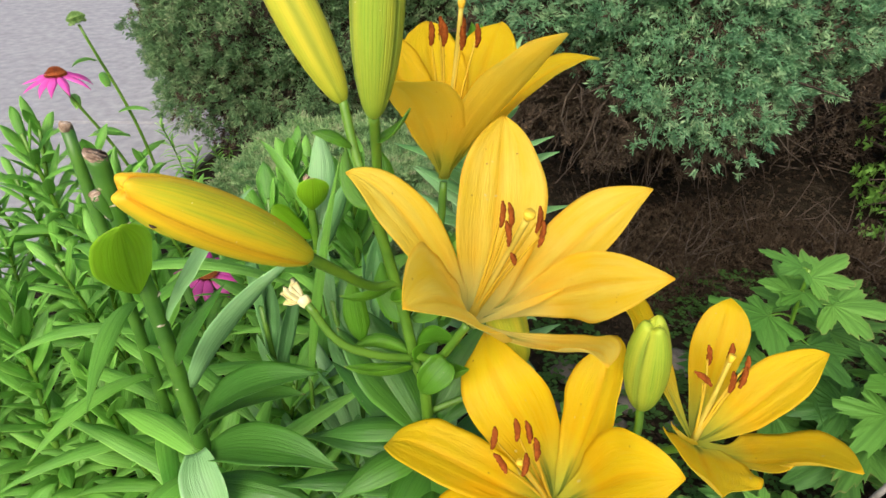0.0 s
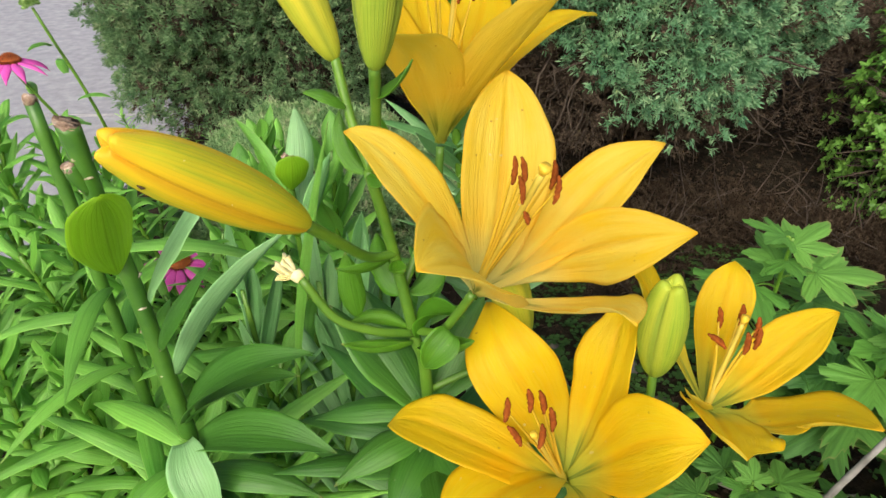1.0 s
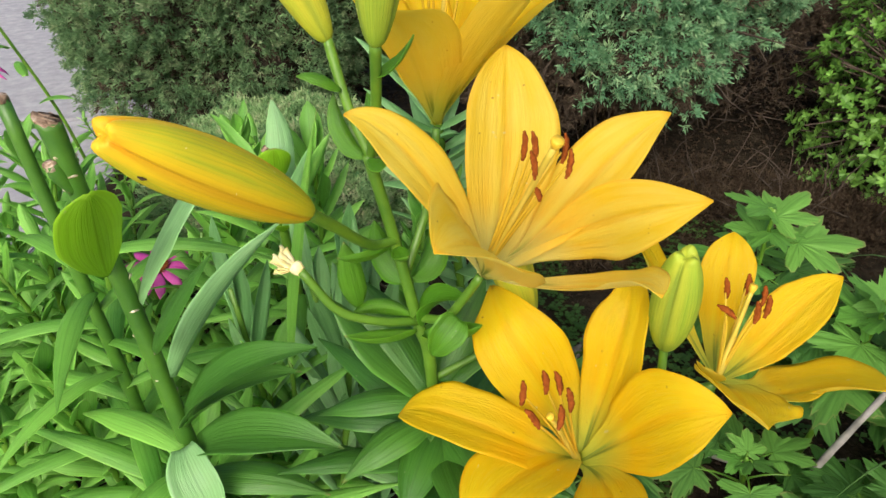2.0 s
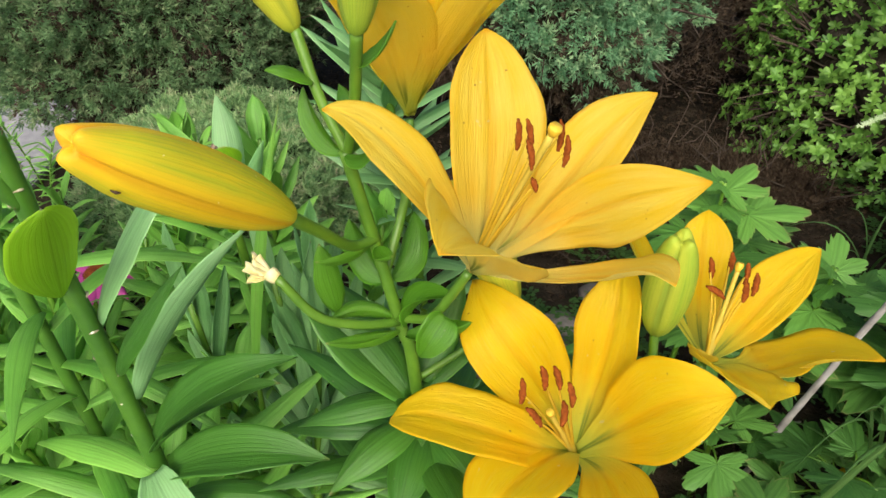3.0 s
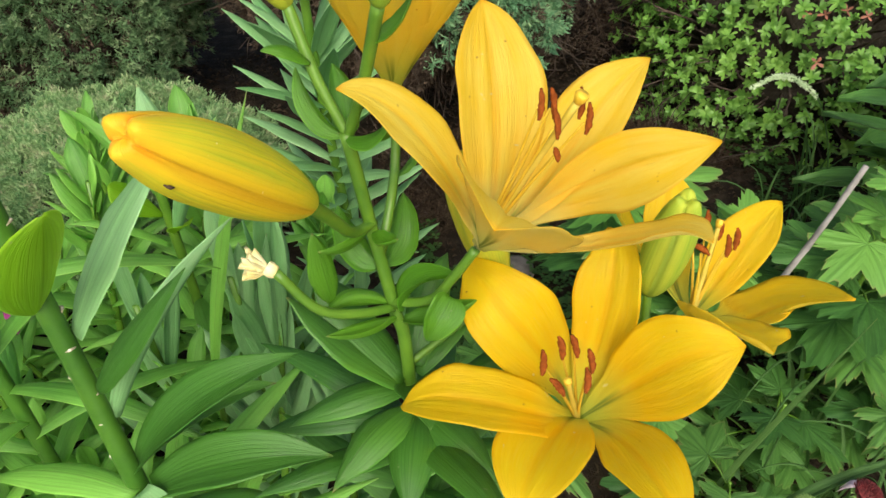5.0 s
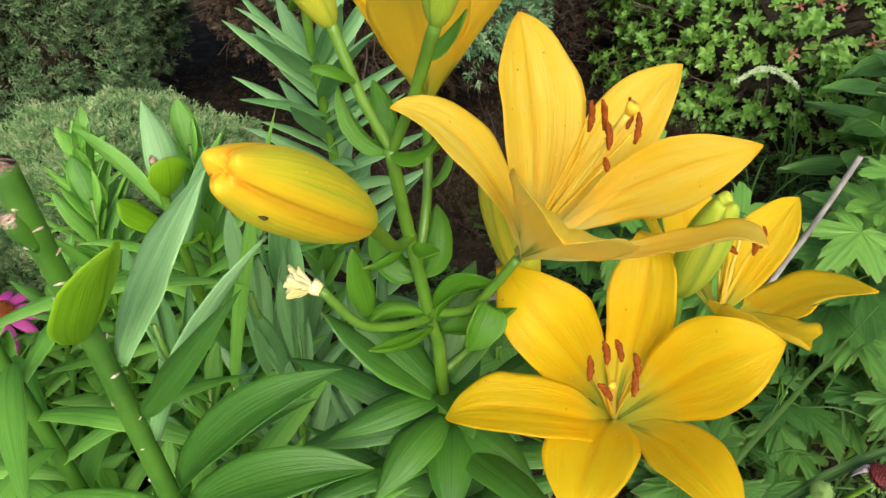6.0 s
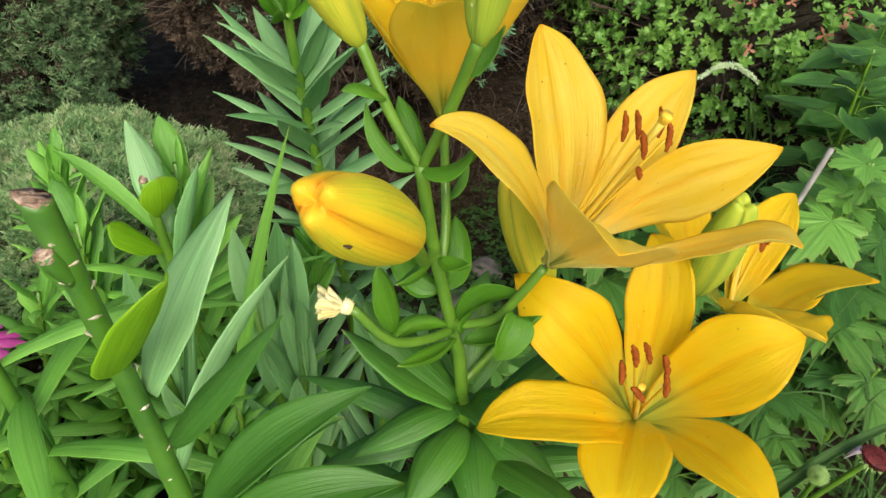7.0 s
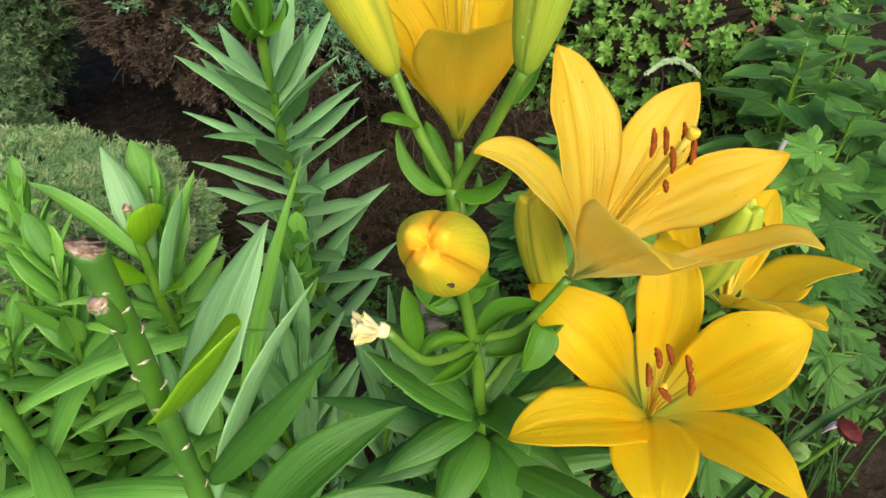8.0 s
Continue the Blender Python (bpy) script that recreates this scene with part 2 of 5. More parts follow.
M_LEAF_BRIGHT = leaf_material("bright_leaf", (0.085, 0.30, 0.030), (0.32, 0.68, 0.115), 0.54, 0.33, 4, 0.6)
M_BRACT = leaf_material("bract_leaf", (0.055, 0.20, 0.010), (0.115, 0.31, 0.018), 0.4, 0.33, 4)
# Bract green lifted to a lime that stands for light coming through the blade.
M_BACKLIT_LEAF = leaf_material("backlit_round_leaf", (0.22, 0.50, 0.012), (0.34, 0.62, 0.025), 0.66, 0.35, 4)
M_MAPLE = leaf_material("lobed_leaf", (0.022, 0.09, 0.016), (0.105, 0.26, 0.045), 0.30, 0.45, 3, 0.4)
M_MAPLE_YOUNG = leaf_material("young_lobed_leaf", (0.085, 0.25, 0.036), (0.165, 0.38, 0.065), 0.36, 0.42, 3, 0.4)
M_ANTHER = mottled("rust_anther", [(0.3, (0.16, 0.035, 0.006)), (0.7, (0.33, 0.085, 0.015))], 600, 0.9, [(1200, 0.8, 0.001)])
M_FILAMENT = mottled("yellow_filament", [(0.3, (0.70, 0.47, 0.02)), (0.7, (0.76, 0.55, 0.05))], 60, 0.55, share=0.3)
M_STYLE = mottled("yellow_style", [(0.3, (0.60, 0.48, 0.05)), (0.7, (0.72, 0.56, 0.10))], 90, 0.55, share=0.25)
M_STIGMA = mottled("gold_stigma", [(0.3, (0.62, 0.38, 0.015)), (0.7, (0.76, 0.52, 0.04))], 300, 0.6, [(700, 0.5, 0.0008)])
M_CREAM = mottled("cream_tissue", [(0.3, (0.74, 0.63, 0.22)), (0.7, (0.84, 0.79, 0.50))], 160, 0.7, [(400, 0.5, 0.001)])
M_CUT = mottled("dry_cut", [(0.3, (0.10, 0.06, 0.04)), (0.5, (0.34, 0.24, 0.17)), (0.68, (0.66, 0.54, 0.44))], 260, 0.9, [(500, 0.8, 0.002)])
M_BLEMISH = mottled("dark_blemish", [(0.3, (0.02, 0.012, 0.006)), (0.7, (0.06, 0.03, 0.012))], 500, 0.8)
M_SCAR = mottled("leaf_scar", [(0.35, (0.20, 0.17, 0.10)), (0.55, (0.46, 0.43, 0.31)), (0.7, (0.74, 0.72, 0.62))], 420, 0.85)
M_JUNIPER = mottled("juniper_leaf", [(0.3, (0.115, 0.27, 0.15)), (0.5, (0.23, 0.43, 0.225)), (0.68, (0.47, 0.63, 0.35))], 34, 0.95, share=0.4, per="island", tint=(0.58, 0.68, 0.62))
M_JUNIPER_OLIVE = mottled("olive_juniper_leaf", [(0.3, (0.11, 0.215, 0.105)), (0.5, (0.20, 0.33, 0.15)), (0.7, (0.36, 0.42, 0.24))], 34, 0.95, share=0.4, per="island", tint=(0.62, 0.68, 0.62))
M_JUNIPER_LIGHT = mottled("light_juniper_leaf", [(0.32, (0.15, 0.31, 0.13)), (0.52, (0.37, 0.54, 0.24)), (0.70, (0.62, 0.56, 0.38))], 48, 0.95, share=0.35, per="island", tint=(0.60, 0.68, 0.62))
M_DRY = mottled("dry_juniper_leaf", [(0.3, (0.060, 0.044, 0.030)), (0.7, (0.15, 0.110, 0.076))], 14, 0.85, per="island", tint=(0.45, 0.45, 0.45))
M_TWIG = mottled("brown_twig", [(0.3, (0.035, 0.027, 0.021)), (0.7, (0.11, 0.085, 0.064))], 40, 0.9, [(160, 0.6, 0.003)])
# Twig brown, darkened to stand for the shade deep inside the shrubs.
M_CORE = mottled("shrub_inner_shade", [(0.3, (0.02, 0.018, 0.012)), (0.7, (0.06, 0.05, 0.038))], 24, 0.95, [(30, 0.8, 0.02)])
M_AZALEA = mottled("azalea_leaf", [(0.3, (0.10, 0.27, 0.036)), (0.7, (0.28, 0.50, 0.088))], 9, 0.5, share=0.32, per="island", tint=(0.6, 0.7, 0.6))
M_CLOVER = mottled("clover_leaf", [(0.3, (0.022, 0.07, 0.010)), (0.7, (0.075, 0.165, 0.026))], 7, 0.6, share=0.2, per="island", tint=(0.6, 0.7, 0.6))
M_AZ_RED = mottled("bronze_leaf", [(0.3, (0.22, 0.08, 0.04)), (0.7, (0.40, 0.17, 0.10))], 12, 0.6, share=0.2, per="island", tint=(0.7, 0.6, 0.6))
M_GRASS = leaf_material("grass_blade", (0.026, 0.085, 0.015), (0.075, 0.165, 0.036), 0.2, 0.5, 4, 0.3)
M_SEED = mottled("pale_seed_head", [(0.3, (0.28, 0.42, 0.20)), (0.7, (0.50, 0.60, 0.38))], 60, 0.7)
M_STICK = mottled("grey_stick", [(0.3, (0.17, 0.16, 0.145)), (0.7, (0.40, 0.385, 0.36))], 30, 0.85, [(120, 0.6, 0.002)])
M_PINK = mottled("pink_ray", [(0.3, (0.66, 0.06, 0.40)), (0.7, (0.82, 0.15, 0.56))], 40, 0.55, share=0.3)
M_PINK_PALE = mottled("faded_ray", [(0.3, (0.70, 0.50, 0.60)), (0.7, (0.80, 0.70, 0.72))], 60, 0.6, share=0.3)
M_CONE = mottled("orange_cone", [(0.3, (0.22, 0.05, 0.01)), (0.7, (0.52, 0.14, 0.02))], 200, 0.8, per="island", tint=(0.6, 0.5, 0.6))
M_CONE_RED = mottled("crimson_cone", [(0.3, (0.06, 0.010, 0.010)), (0.7, (0.20, 0.022, 0.022))], 200, 0.8, per="island", tint=(0.7, 0.6, 0.6))
M_CONE_GREEN = mottled("green_cone", [(0.3, (0.12, 0.24, 0.05)), (0.7, (0.30, 0.44, 0.14))], 200, 0.7, per="island", tint=(0.7, 0.8, 0.6))
M_SOIL = mottled("garden_soil", [(0.25, (0.010, 0.008, 0.005)), (0.5, (0.026, 0.020, 0.013)), (0.75, (0.06, 0.046, 0.030))], 26, 0.95, [(55, 0.9, 0.012)])
M_LITTER = mottled("dead_leaf", [(0.3, (0.028, 0.020, 0.013)), (0.7, (0.10, 0.073, 0.046))], 25, 0.9, per="island", tint=(0.5, 0.45, 0.45))
M_CONCRETE = mottled("concrete", [(0.3, (0.265, 0.265, 0.285)), (0.55, (0.335, 0.335, 0.355)), (0.75, (0.41, 0.41, 0.43))], 34, 0.85, [(180, 0.5, 0.002)])
M_STONE = mottled("grey_stone", [(0.3, (0.09, 0.082, 0.074)), (0.6, (0.20, 0.185, 0.17)), (0.8, (0.34, 0.32, 0.30))], 30, 0.85, [(90, 0.6, 0.003)], per="object", tint=(0.70, 0.68, 0.62))


# ---- mesh builders ----
def mesh_of(name, verts, faces, material, uvs=None, smooth=True, slots=None, face_slots=None):
    me = bpy.data.meshes.new(name)
    me.from_pydata([tuple(map(float, v)) for v in verts], [], [tuple(map(int, f)) for f in faces])
    for x in (slots or [material]):
        me.materials.append(x)
    if uvs is not None:
        layer = me.uv_layers.new(name="UVMap")
        idx = np.empty(len(me.loops), dtype=np.int32)
        me.loops.foreach_get("vertex_index", idx)
        layer.data.foreach_set("uv", np.asarray(uvs, dtype=np.float32)[idx].ravel())
    if smooth:
        me.polygons.foreach_set("use_smooth", np.ones(len(me.polygons), dtype=bool))
    if face_slots is not None:
        me.polygons.foreach_set("material_index", np.asarray(face_slots, dtype=np.int32))
    me.update()
    return me


def thing(name, place, label, category, group="", kind="", mesh=None):
    ob = new(name, mesh)
    ob.location = place
    return tagged(ob, label, category, group, kind)


def part(name, me, parent, label="", at=(0, 0, 0), m=None):
    """A mesh as a part. The mesh is in world metres unless a pose m is given."""
    ob = new(name, me)
    ob.parent = parent
    root = parent
    off = Vector((0, 0, 0))
    while root is not None:
        off += root.location
        root = root.parent
    if m is None:
        ob.location = -off
    else:
        ob.matrix_basis = m
    if label:
        tagged(ob, label)
    return ob


def vec(a):
    return np.array(a, dtype=float)


def unit(a):
    return a / (np.linalg.norm(a) + 1e-12)


def bezier(p, s):
    s = s[:, None]
    return (1 - s) ** 3 * p[0] + 3 * (1 - s) ** 2 * s * p[1] + 3 * (1 - s) * s ** 2 * p[2] + s ** 3 * p[3]


def profile(kind, s):
    if kind == "tepal":
        x, y = (0, .08, .2, .35, .48, .58, .70, .82, .92, .975, 1), (.13, .22, .46, .78, .95, 1, .93, .69, .36, .14, .02)
    elif kind == "strap":
        x, y = (0, .06, .2, .4, .55, .72, .87, .95, 1), (.42, .60, .86, 1, .93, .68, .34, .14, .01)
    elif kind == "bract":
        x, y = (0, .06, .2, .4, .6, .8, .93, 1), (.20, .50, .86, 1, .92, .62, .28, .02)
    elif kind == "heart":
        x, y = (0, .05, .15, .3, .5, .7, .88, 1), (.40, .78, .97, 1, .86, .58, .26, .02)
    elif kind == "round":
        x, y = (0, .06, .16, .3, .5, .66, .82, .93, 1), (.14, .34, .58, .82, .99, 1, .84, .52, .08)
    else:
        x, y = (0, .5, 1), (.7, 1, .02)
    xs = np.linspace(0, 1, 60)
    ys = np.interp(xs, x, y)
    ys = np.convolve(np.pad(ys, 2, mode="edge"), np.ones(5) / 5, "valid")
    ys[-1] = y[-1]
    return np.interp(s, xs, ys)


def blade(name, base, p1, p2, tip, side, width, material, kind="tepal", cup=0.25, wave=0.0, groove=0.0, thick=0.0005, ns=26, nu=12, seed=0, twist=0.0, outer=None):
    """A petal or leaf: a bent centre line, a width profile, a trough across it, a rippled edge, and a real thickness."""
    p = [vec(base), vec(p1), vec(p2), vec(tip)]
    s = np.linspace(0, 1, ns) ** 0.92
    c = bezier(p, s)
    t = np.gradient(c, axis=0)
    t /= np.linalg.norm(t, axis=1)[:, None]
    a = vec(side)[None, :] - t * (t @ vec(side))[:, None]
    a /= np.linalg.norm(a, axis=1)[:, None]
    n = np.cross(t, a)
    ang = twist * (s - 0.5)
    a, n = a * np.cos(ang)[:, None] + n * np.sin(ang)[:, None], n * np.cos(ang)[:, None] - a * np.sin(ang)[:, None]
    w = profile(kind, s) * width / 2
    u = np.linspace(-1, 1, nu)
    rng = np.random.RandomState(seed + 7)
    ph = rng.rand(4) * 6.28
    S, U = np.meshgrid(s, u, indexing="ij")
    W = w[:, None] * np.ones_like(U)
    h = cup * U ** 2 * W
    h += wave * width * np.abs(U) ** 2.5 * (np.sin(S * 17 + ph[0] + U) * 0.6 + np.sin(S * 31 + ph[1] - 2 * U) * 0.4) * (U > 0) + wave * width * np.abs(U) ** 2.5 * (np.sin(S * 15 + ph[2]) * 0.6 + np.sin(S * 29 + ph[3]) * 0.4) * (U <= 0)
    sg = 1 if cup >= 0 else -1
    h += -sg * groove * width * np.exp(-(U / 0.10) ** 2) * np.sin(np.pi * np.clip(S, 0, 1)) + sg * 0.45 * groove * width * (np.exp(-((np.abs(U) - 0.22) / 0.1) ** 2)) * np.sin(np.pi * S)
    wob = 1 + 0.03 * np.sin(S * 13 + ph[1]) * np.sign(U)
    top = c[:, None, :] + a[:, None, :] * (U * W * wob)[:, :, None] + n[:, None, :] * h[:, :, None]
    rim = (1 - np.abs(U) ** 6) * 0.9 + 0.1
    bot = top - n[:, None, :] * (thick * rim)[:, :, None]
    verts = np.concatenate([top.reshape(-1, 3), bot.reshape(-1, 3)])
    uv1 = np.stack([(U + 1) / 2, S], -1).reshape(-1, 2)
    uvs = np.concatenate([uv1, uv1])
    k = ns * nu
    faces = []
    for i in range(ns - 1):
        for j in range(nu - 1):
            q = (i * nu + j, i * nu + j + 1, (i + 1) * nu + j + 1, (i + 1) * nu + j)
            faces.append(q)
            faces.append(tuple(k + x for x in reversed(q)))
        faces.append((i * nu, (i + 1) * nu, k + (i + 1) * nu, k + i * nu))
        e = i * nu + nu - 1
        faces.append((e, k + e, k + e + nu, e + nu))
    for j in range(nu - 1):
        faces.append((j, k + j, k + j + 1, j + 1))
        e = (ns - 1) * nu + j
        faces.append((e, e + 1, k + e + 1, k + e))
    if outer is None:
        return mesh_of(name, verts, faces, material, uvs)
    back = [(1 if min(q) >= k else 0) if cup >= 0 else (0 if min(q) >= k else 1) for q in faces]
    return mesh_of(name, verts, faces, material, uvs, slots=[material, outer], face_slots=back)


def smooth_line(points, n):
    p = vec(points)
    if len(p) == 2:
        return p[0] + (p[1] - p[0]) * np.linspace(0, 1, n)[:, None]
    q = np.vstack([2 * p[0] - p[1], p, 2 * p[-1] - p[-2]])
    out = []
    for x in np.linspace(0, len(p) - 1.000001, n):
        i, f = int(x), x - int(x)
        a, b, c, d = q[i], q[i + 1], q[i + 2], q[i + 3]
        out.append(0.5 * (2 * b + (c - a) * f + (2 * a - 5 * b + 4 * c - d) * f * f + (3 * b - a - 3 * c + d) * f ** 3))
    return np.array(out)


def tube_data(points, radii, n=None, sides=10, lump=0.0, seed=0):
    n = n or max(3, (len(points) - 1) * 6)
    c = smooth_line(points, n)
    r = np.interp(np.linspace(0, 1, n), np.linspace(0, 1, len(radii)), radii)
    rng = np.random.RandomState(seed)
    t = np.gradient(c, axis=0)
    t /= np.linalg.norm(t, axis=1)[:, None] + 1e-12
    a = unit(np.cross(t[0], [0.31, 0.2, 0.93] if abs(t[0][2]) < 0.9 else [1, 0.1, 0]))
    verts, uvs = [], []
    for i in range(n):
        a = unit(a - t[i] * (a @ t[i]))
        b = np.cross(t[i], a)
        for k in range(sides):
            th = 2 * math.pi * k / sides
            rr = r[i] * (1 + lump * (rng.rand() - 0.5))
            verts.append(c[i] + rr * (math.cos(th) * a + math.sin(th) * b))
            uvs.append((k / sides, i / (n - 1)))
    faces = [(i * sides + k, i * sides + (k + 1) % sides, (i + 1) * sides + (k + 1) % sides, (i + 1) * sides + k) for i in range(n - 1) for k in range(sides)]
    faces += [tuple(reversed(range(sides))), tuple((n - 1) * sides + k for k in range(sides))]
    return verts, faces, uvs


def tube(name, points, radii, material, **kw):
    v, f, uv = tube_data(points, radii, **kw)
    return mesh_of(name, v, f, material, uv)


def join_data(items):
    verts, faces, uvs, base = [], [], [], 0
    for v, f, uv in items:
        verts += list(v)
        uvs += list(uv)
        faces += [tuple(x + base for x in q) for q in f]
        base += len(v)
    return verts, faces, uvs


def bud_mesh(name, base, tip, radius, material, bend=(0, 0, 0), turn=0.0, blunt=0.45, ns=56, sides=120):
    """A closed lily bud: three broad outer segments with seams between them, drawn together at a knobbed tip."""
    b, t = vec(base), vec(tip)
    s = np.linspace(0, 1, ns)
    s = 0.5 - 0.5 * np.cos(np.pi * s)
    c = b + (t - b) * s[:, None] + vec(bend) * (4 * s * (1 - s))[:, None]
    R = np.interp(s, (0, .02, .06, .13, .24, .36, .48, .60, .72, .83, .92, .97, 1), (.22, .36, .50, .66, .84, .95, 1, .99, .93, .79, blunt + .16, blunt, 0.05))
    R = np.convolve(np.pad(R, 1, mode="edge"), (.25, .5, .25), "valid") * radius
    R[-1] = 0.02 * radius
    tan = np.gradient(c, axis=0)
    tan /= np.linalg.norm(tan, axis=1)[:, None]
    a = unit(np.cross(tan[0], [0, 0, 1.0]))
    verts, uvs = [], []
    for i in range(ns):
        a = unit(a - tan[i] * (a @ tan[i]))
        bb = np.cross(tan[i], a)
        for k in range(sides):
            th = 2 * math.pi * k / sides
            lobe = math.cos(3 * th)
            seam = math.exp(-((1 + lobe) / 0.05))
            minor = math.exp(-((1 - lobe) / 0.02))
            deep = 0.05 + 0.20 * max(0, (s[i] - 0.60) / 0.40) ** 1.6
            phase = (3 * th + math.pi) % (2 * math.pi) - math.pi
            fold = 0.045 * math.exp(-(math.pi - phase) / 0.30) * math.sin(math.pi * min(1, s[i] * 1.05)) ** 0.5
            rr = R[i] * (1 + (0.03 + 0.22 * max(0, s[i] - 0.6) + 0.2 * max(0, s[i] - 0.90)) * lobe - deep * seam + 0.012 * minor + fold)
            peak = radius * 0.14 * lobe * max(0, (s[i] - 0.88) / 0.12) * (rr / (blunt * radius)) ** 0.5
            pit = -radius * 0.35 * max(0, (s[i] - 0.97) / 0.03) ** 2
            verts.append(c[i] + tan[i] * (peak + pit) + rr * (math.cos(th + turn) * a + math.sin(th + turn) * bb))
            uvs.append((k / sides, s[i]))
    faces = [(i * sides + k, i * sides + (k + 1) % sides, (i + 1) * sides + (k + 1) % sides, (i + 1) * sides + k) for i in range(ns - 1) for k in range(sides)]
    faces += [tuple(reversed(range(sides))), tuple((ns - 1) * sides + k for k in range(sides))]
    return mesh_of(name, verts, faces, material, uvs)


def anther_data(place, along, length, radius, face=(0, -0.6, 0.8), seed=0):
    rng = np.random.RandomState(seed)
    al = unit(vec(along))
    p = vec(place)
    bow = unit(np.cross(al, vec(face)) + 1e-6) * length * 0.06
    pts = [p - al * length / 2, p - al * length * 0.2 + bow, p + al * length * 0.2 + bow, p + al * length / 2]
    return tube_data(pts, (radius * 0.45, radius, radius, radius * 0.4), n=15, sides=10, lump=0.55, seed=seed)


def lily_flower(plant, base, axis, tepals, stamens, pistil, material, label):
    """A flower as a part of its plant: the pistil with the green nectary, under it six tepals, the filaments and the anthers."""
    b, ax = vec(base), unit(vec(axis))
    pv = vec(pistil)
    v, f, uv = tube_data([b + ax * 0.005, b + ax * 0.015, b + (pv - b) * 0.6, pv - ax * 0.002], (0.0018, 0.0022, 0.0011, 0.0014 if material is M_PETAL_PALE else 0.0011), n=16, sides=8)
    fl = part("flower", mesh_of("flower", v, f, M_STYLE, uv), plant, label)
    v, f, uv = join_data([tube_data([pv - ax * 0.003, pv - ax * 0.0005, pv + ax * 0.001], (0.0014, 0.0025, 0.0022) if material is M_PETAL_PALE else (0.0012, 0.0019, 0.0017), n=6, sides=9, lump=0.15)])
    so = part("stigma", mesh_of("stigma", v, f, M_STIGMA, uv), fl)
    so.location = (0, 0, 0)
    for k, (p1, p2, tip, side, width, cup, twist) in enumerate(tepals):
        me = blade("tepal", b + ax * 0.002, p1, p2, tip, side, width, material, "tepal", cup, 0.027, 0.030, 0.0006, 30, 17, seed=k * 3 + int(abs(b[0]) * 1000), twist=twist, outer=M_PETAL_OUT if material is M_PETAL_PALE else M_PETAL_OUT_GOLD)
        ob = part("tepal", me, fl)
        ob.location = (0, 0, 0)
    for k, (place, along) in enumerate(stamens):
        pl = vec(place)
        fil = tube("filament", [b + ax * 0.004, b + (pl - b) * 0.55 + ax * 0.006, pl - unit(pl - b) * 0.002], (0.0009, 0.0006, 0.0004), M_FILAMENT, n=10, sides=7)
        fo = part("filament", fil, fl)
        fo.location = (0, 0, 0)
        v, f, uv = anther_data(pl, along, 0.0058 if material is M_PETAL_PALE and k == 3 else 0.0108, 0.0011 if material is M_PETAL_PALE else 0.0014, seed=k)
        ao = part("anther", mesh_of("anther", v, f, M_ANTHER, uv), fl, "rust-brown pollen anther" if k == 0 else "")
        ao.location = (0, 0, 0)
    return fl


def leaf_between(name, plant, base, tip, width, material, bow=(0, 0, 0.02), side=None, kind="strap", cup=0.35, seed=0, twist=0.0, wave=0.012, thick=0.0005):
    b, t = vec(base), vec(tip)
    d = t - b
    sd = vec(side) if side is not None else np.cross(d, [0, 0, 1.0])
    me = blade(name, b, b + d * 0.33 + vec(bow), b + d * 0.68 + vec(bow) * 0.9, t, sd, width, material, kind, cup, wave, 0.02, thick, 24, 11, seed, twist)
    return part(name, me, plant)


def ground_height(x, y):
    if x < -0.52 or y < 0.05:
        return -0.004
    return 0.012 * noise.noise(Vector((x * 2.1, y * 2.1, 0.3))) + 0.006 * noise.noise(Vector((x * 9, y * 9, 1.7)))


# ---- ground ----
def build_ground():
    xs = np.concatenate([np.linspace(-60, -2.4, 10), np.linspace(-2.2, 2.4, 93), np.linspace(2.6, 60, 10)])
    ys = np.concatenate([np.linspace(-60, -0.7, 10), np.linspace(-0.5, 3.0, 71), np.linspace(3.2, 60, 10)])
    verts = [(x, y, ground_height(x, y) if abs(x) < 2.4 and -0.6 < y < 3.1 else 0.0) for x in xs for y in ys]
    n = len(ys)
    faces = [(i * n + j, (i + 1) * n + j, (i + 1) * n + j + 1, i * n + j + 1) for i in range(len(xs) - 1) for j in range(n - 1)]
    ob = new("ground", mesh_of("ground", verts, faces, M_SOIL))
    tagged(ob, "dark brown garden soil with leaf litter", "ground", kind="structure")


def build_driveway():
    bm = bmesh.new()
    slabs = [
        [(-0.68, 1.15), (-0.58, 1.80), (-8, 1.80), (-8, 0.2), (-0.9, 0.2), (-0.78, 1.0)],
        [(-0.50, 1.812), (-0.62, 2.4), (-1.2, 9.0), (-8, 9.0), (-8, 1.812)],
        # Added slab out of view, bouncing light up to the undersides of the petals.
        [(-8, 0.188), (-8, -5.0), (6, -5.0), (6, 0.03), (-0.60, 0.03), (-0.90, 0.188)],
    ]
    for k, s in enumerate(slabs):
        top = [bm.verts.new((x, y, 0.008)) for x, y in s]
        low = [bm.verts.new((x, y, -0.07)) for x, y in s]
        bm.faces.new(top)
        bm.faces.new(list(reversed(low)))
        for i in range(len(s)):
            j = (i + 1) % len(s)
            bm.faces.new((top[i], low[i], low[j], top[j]))
    bmesh.ops.recalc_face_normals(bm, faces=bm.faces)
    bmesh.ops.bevel(bm, geom=[e for e in bm.edges if all(v.co.z > 0 for v in e.verts)], offset=0.003, segments=2, affect="EDGES")
    me = bpy.data.meshes.new("driveway")
    bm.to_mesh(me)
    bm.free()
    me.materials.append(M_CONCRETE)
    tagged(new("driveway", me), "light grey concrete driveway with a joint, plus an added unseen slab", "driveway", kind="structure")


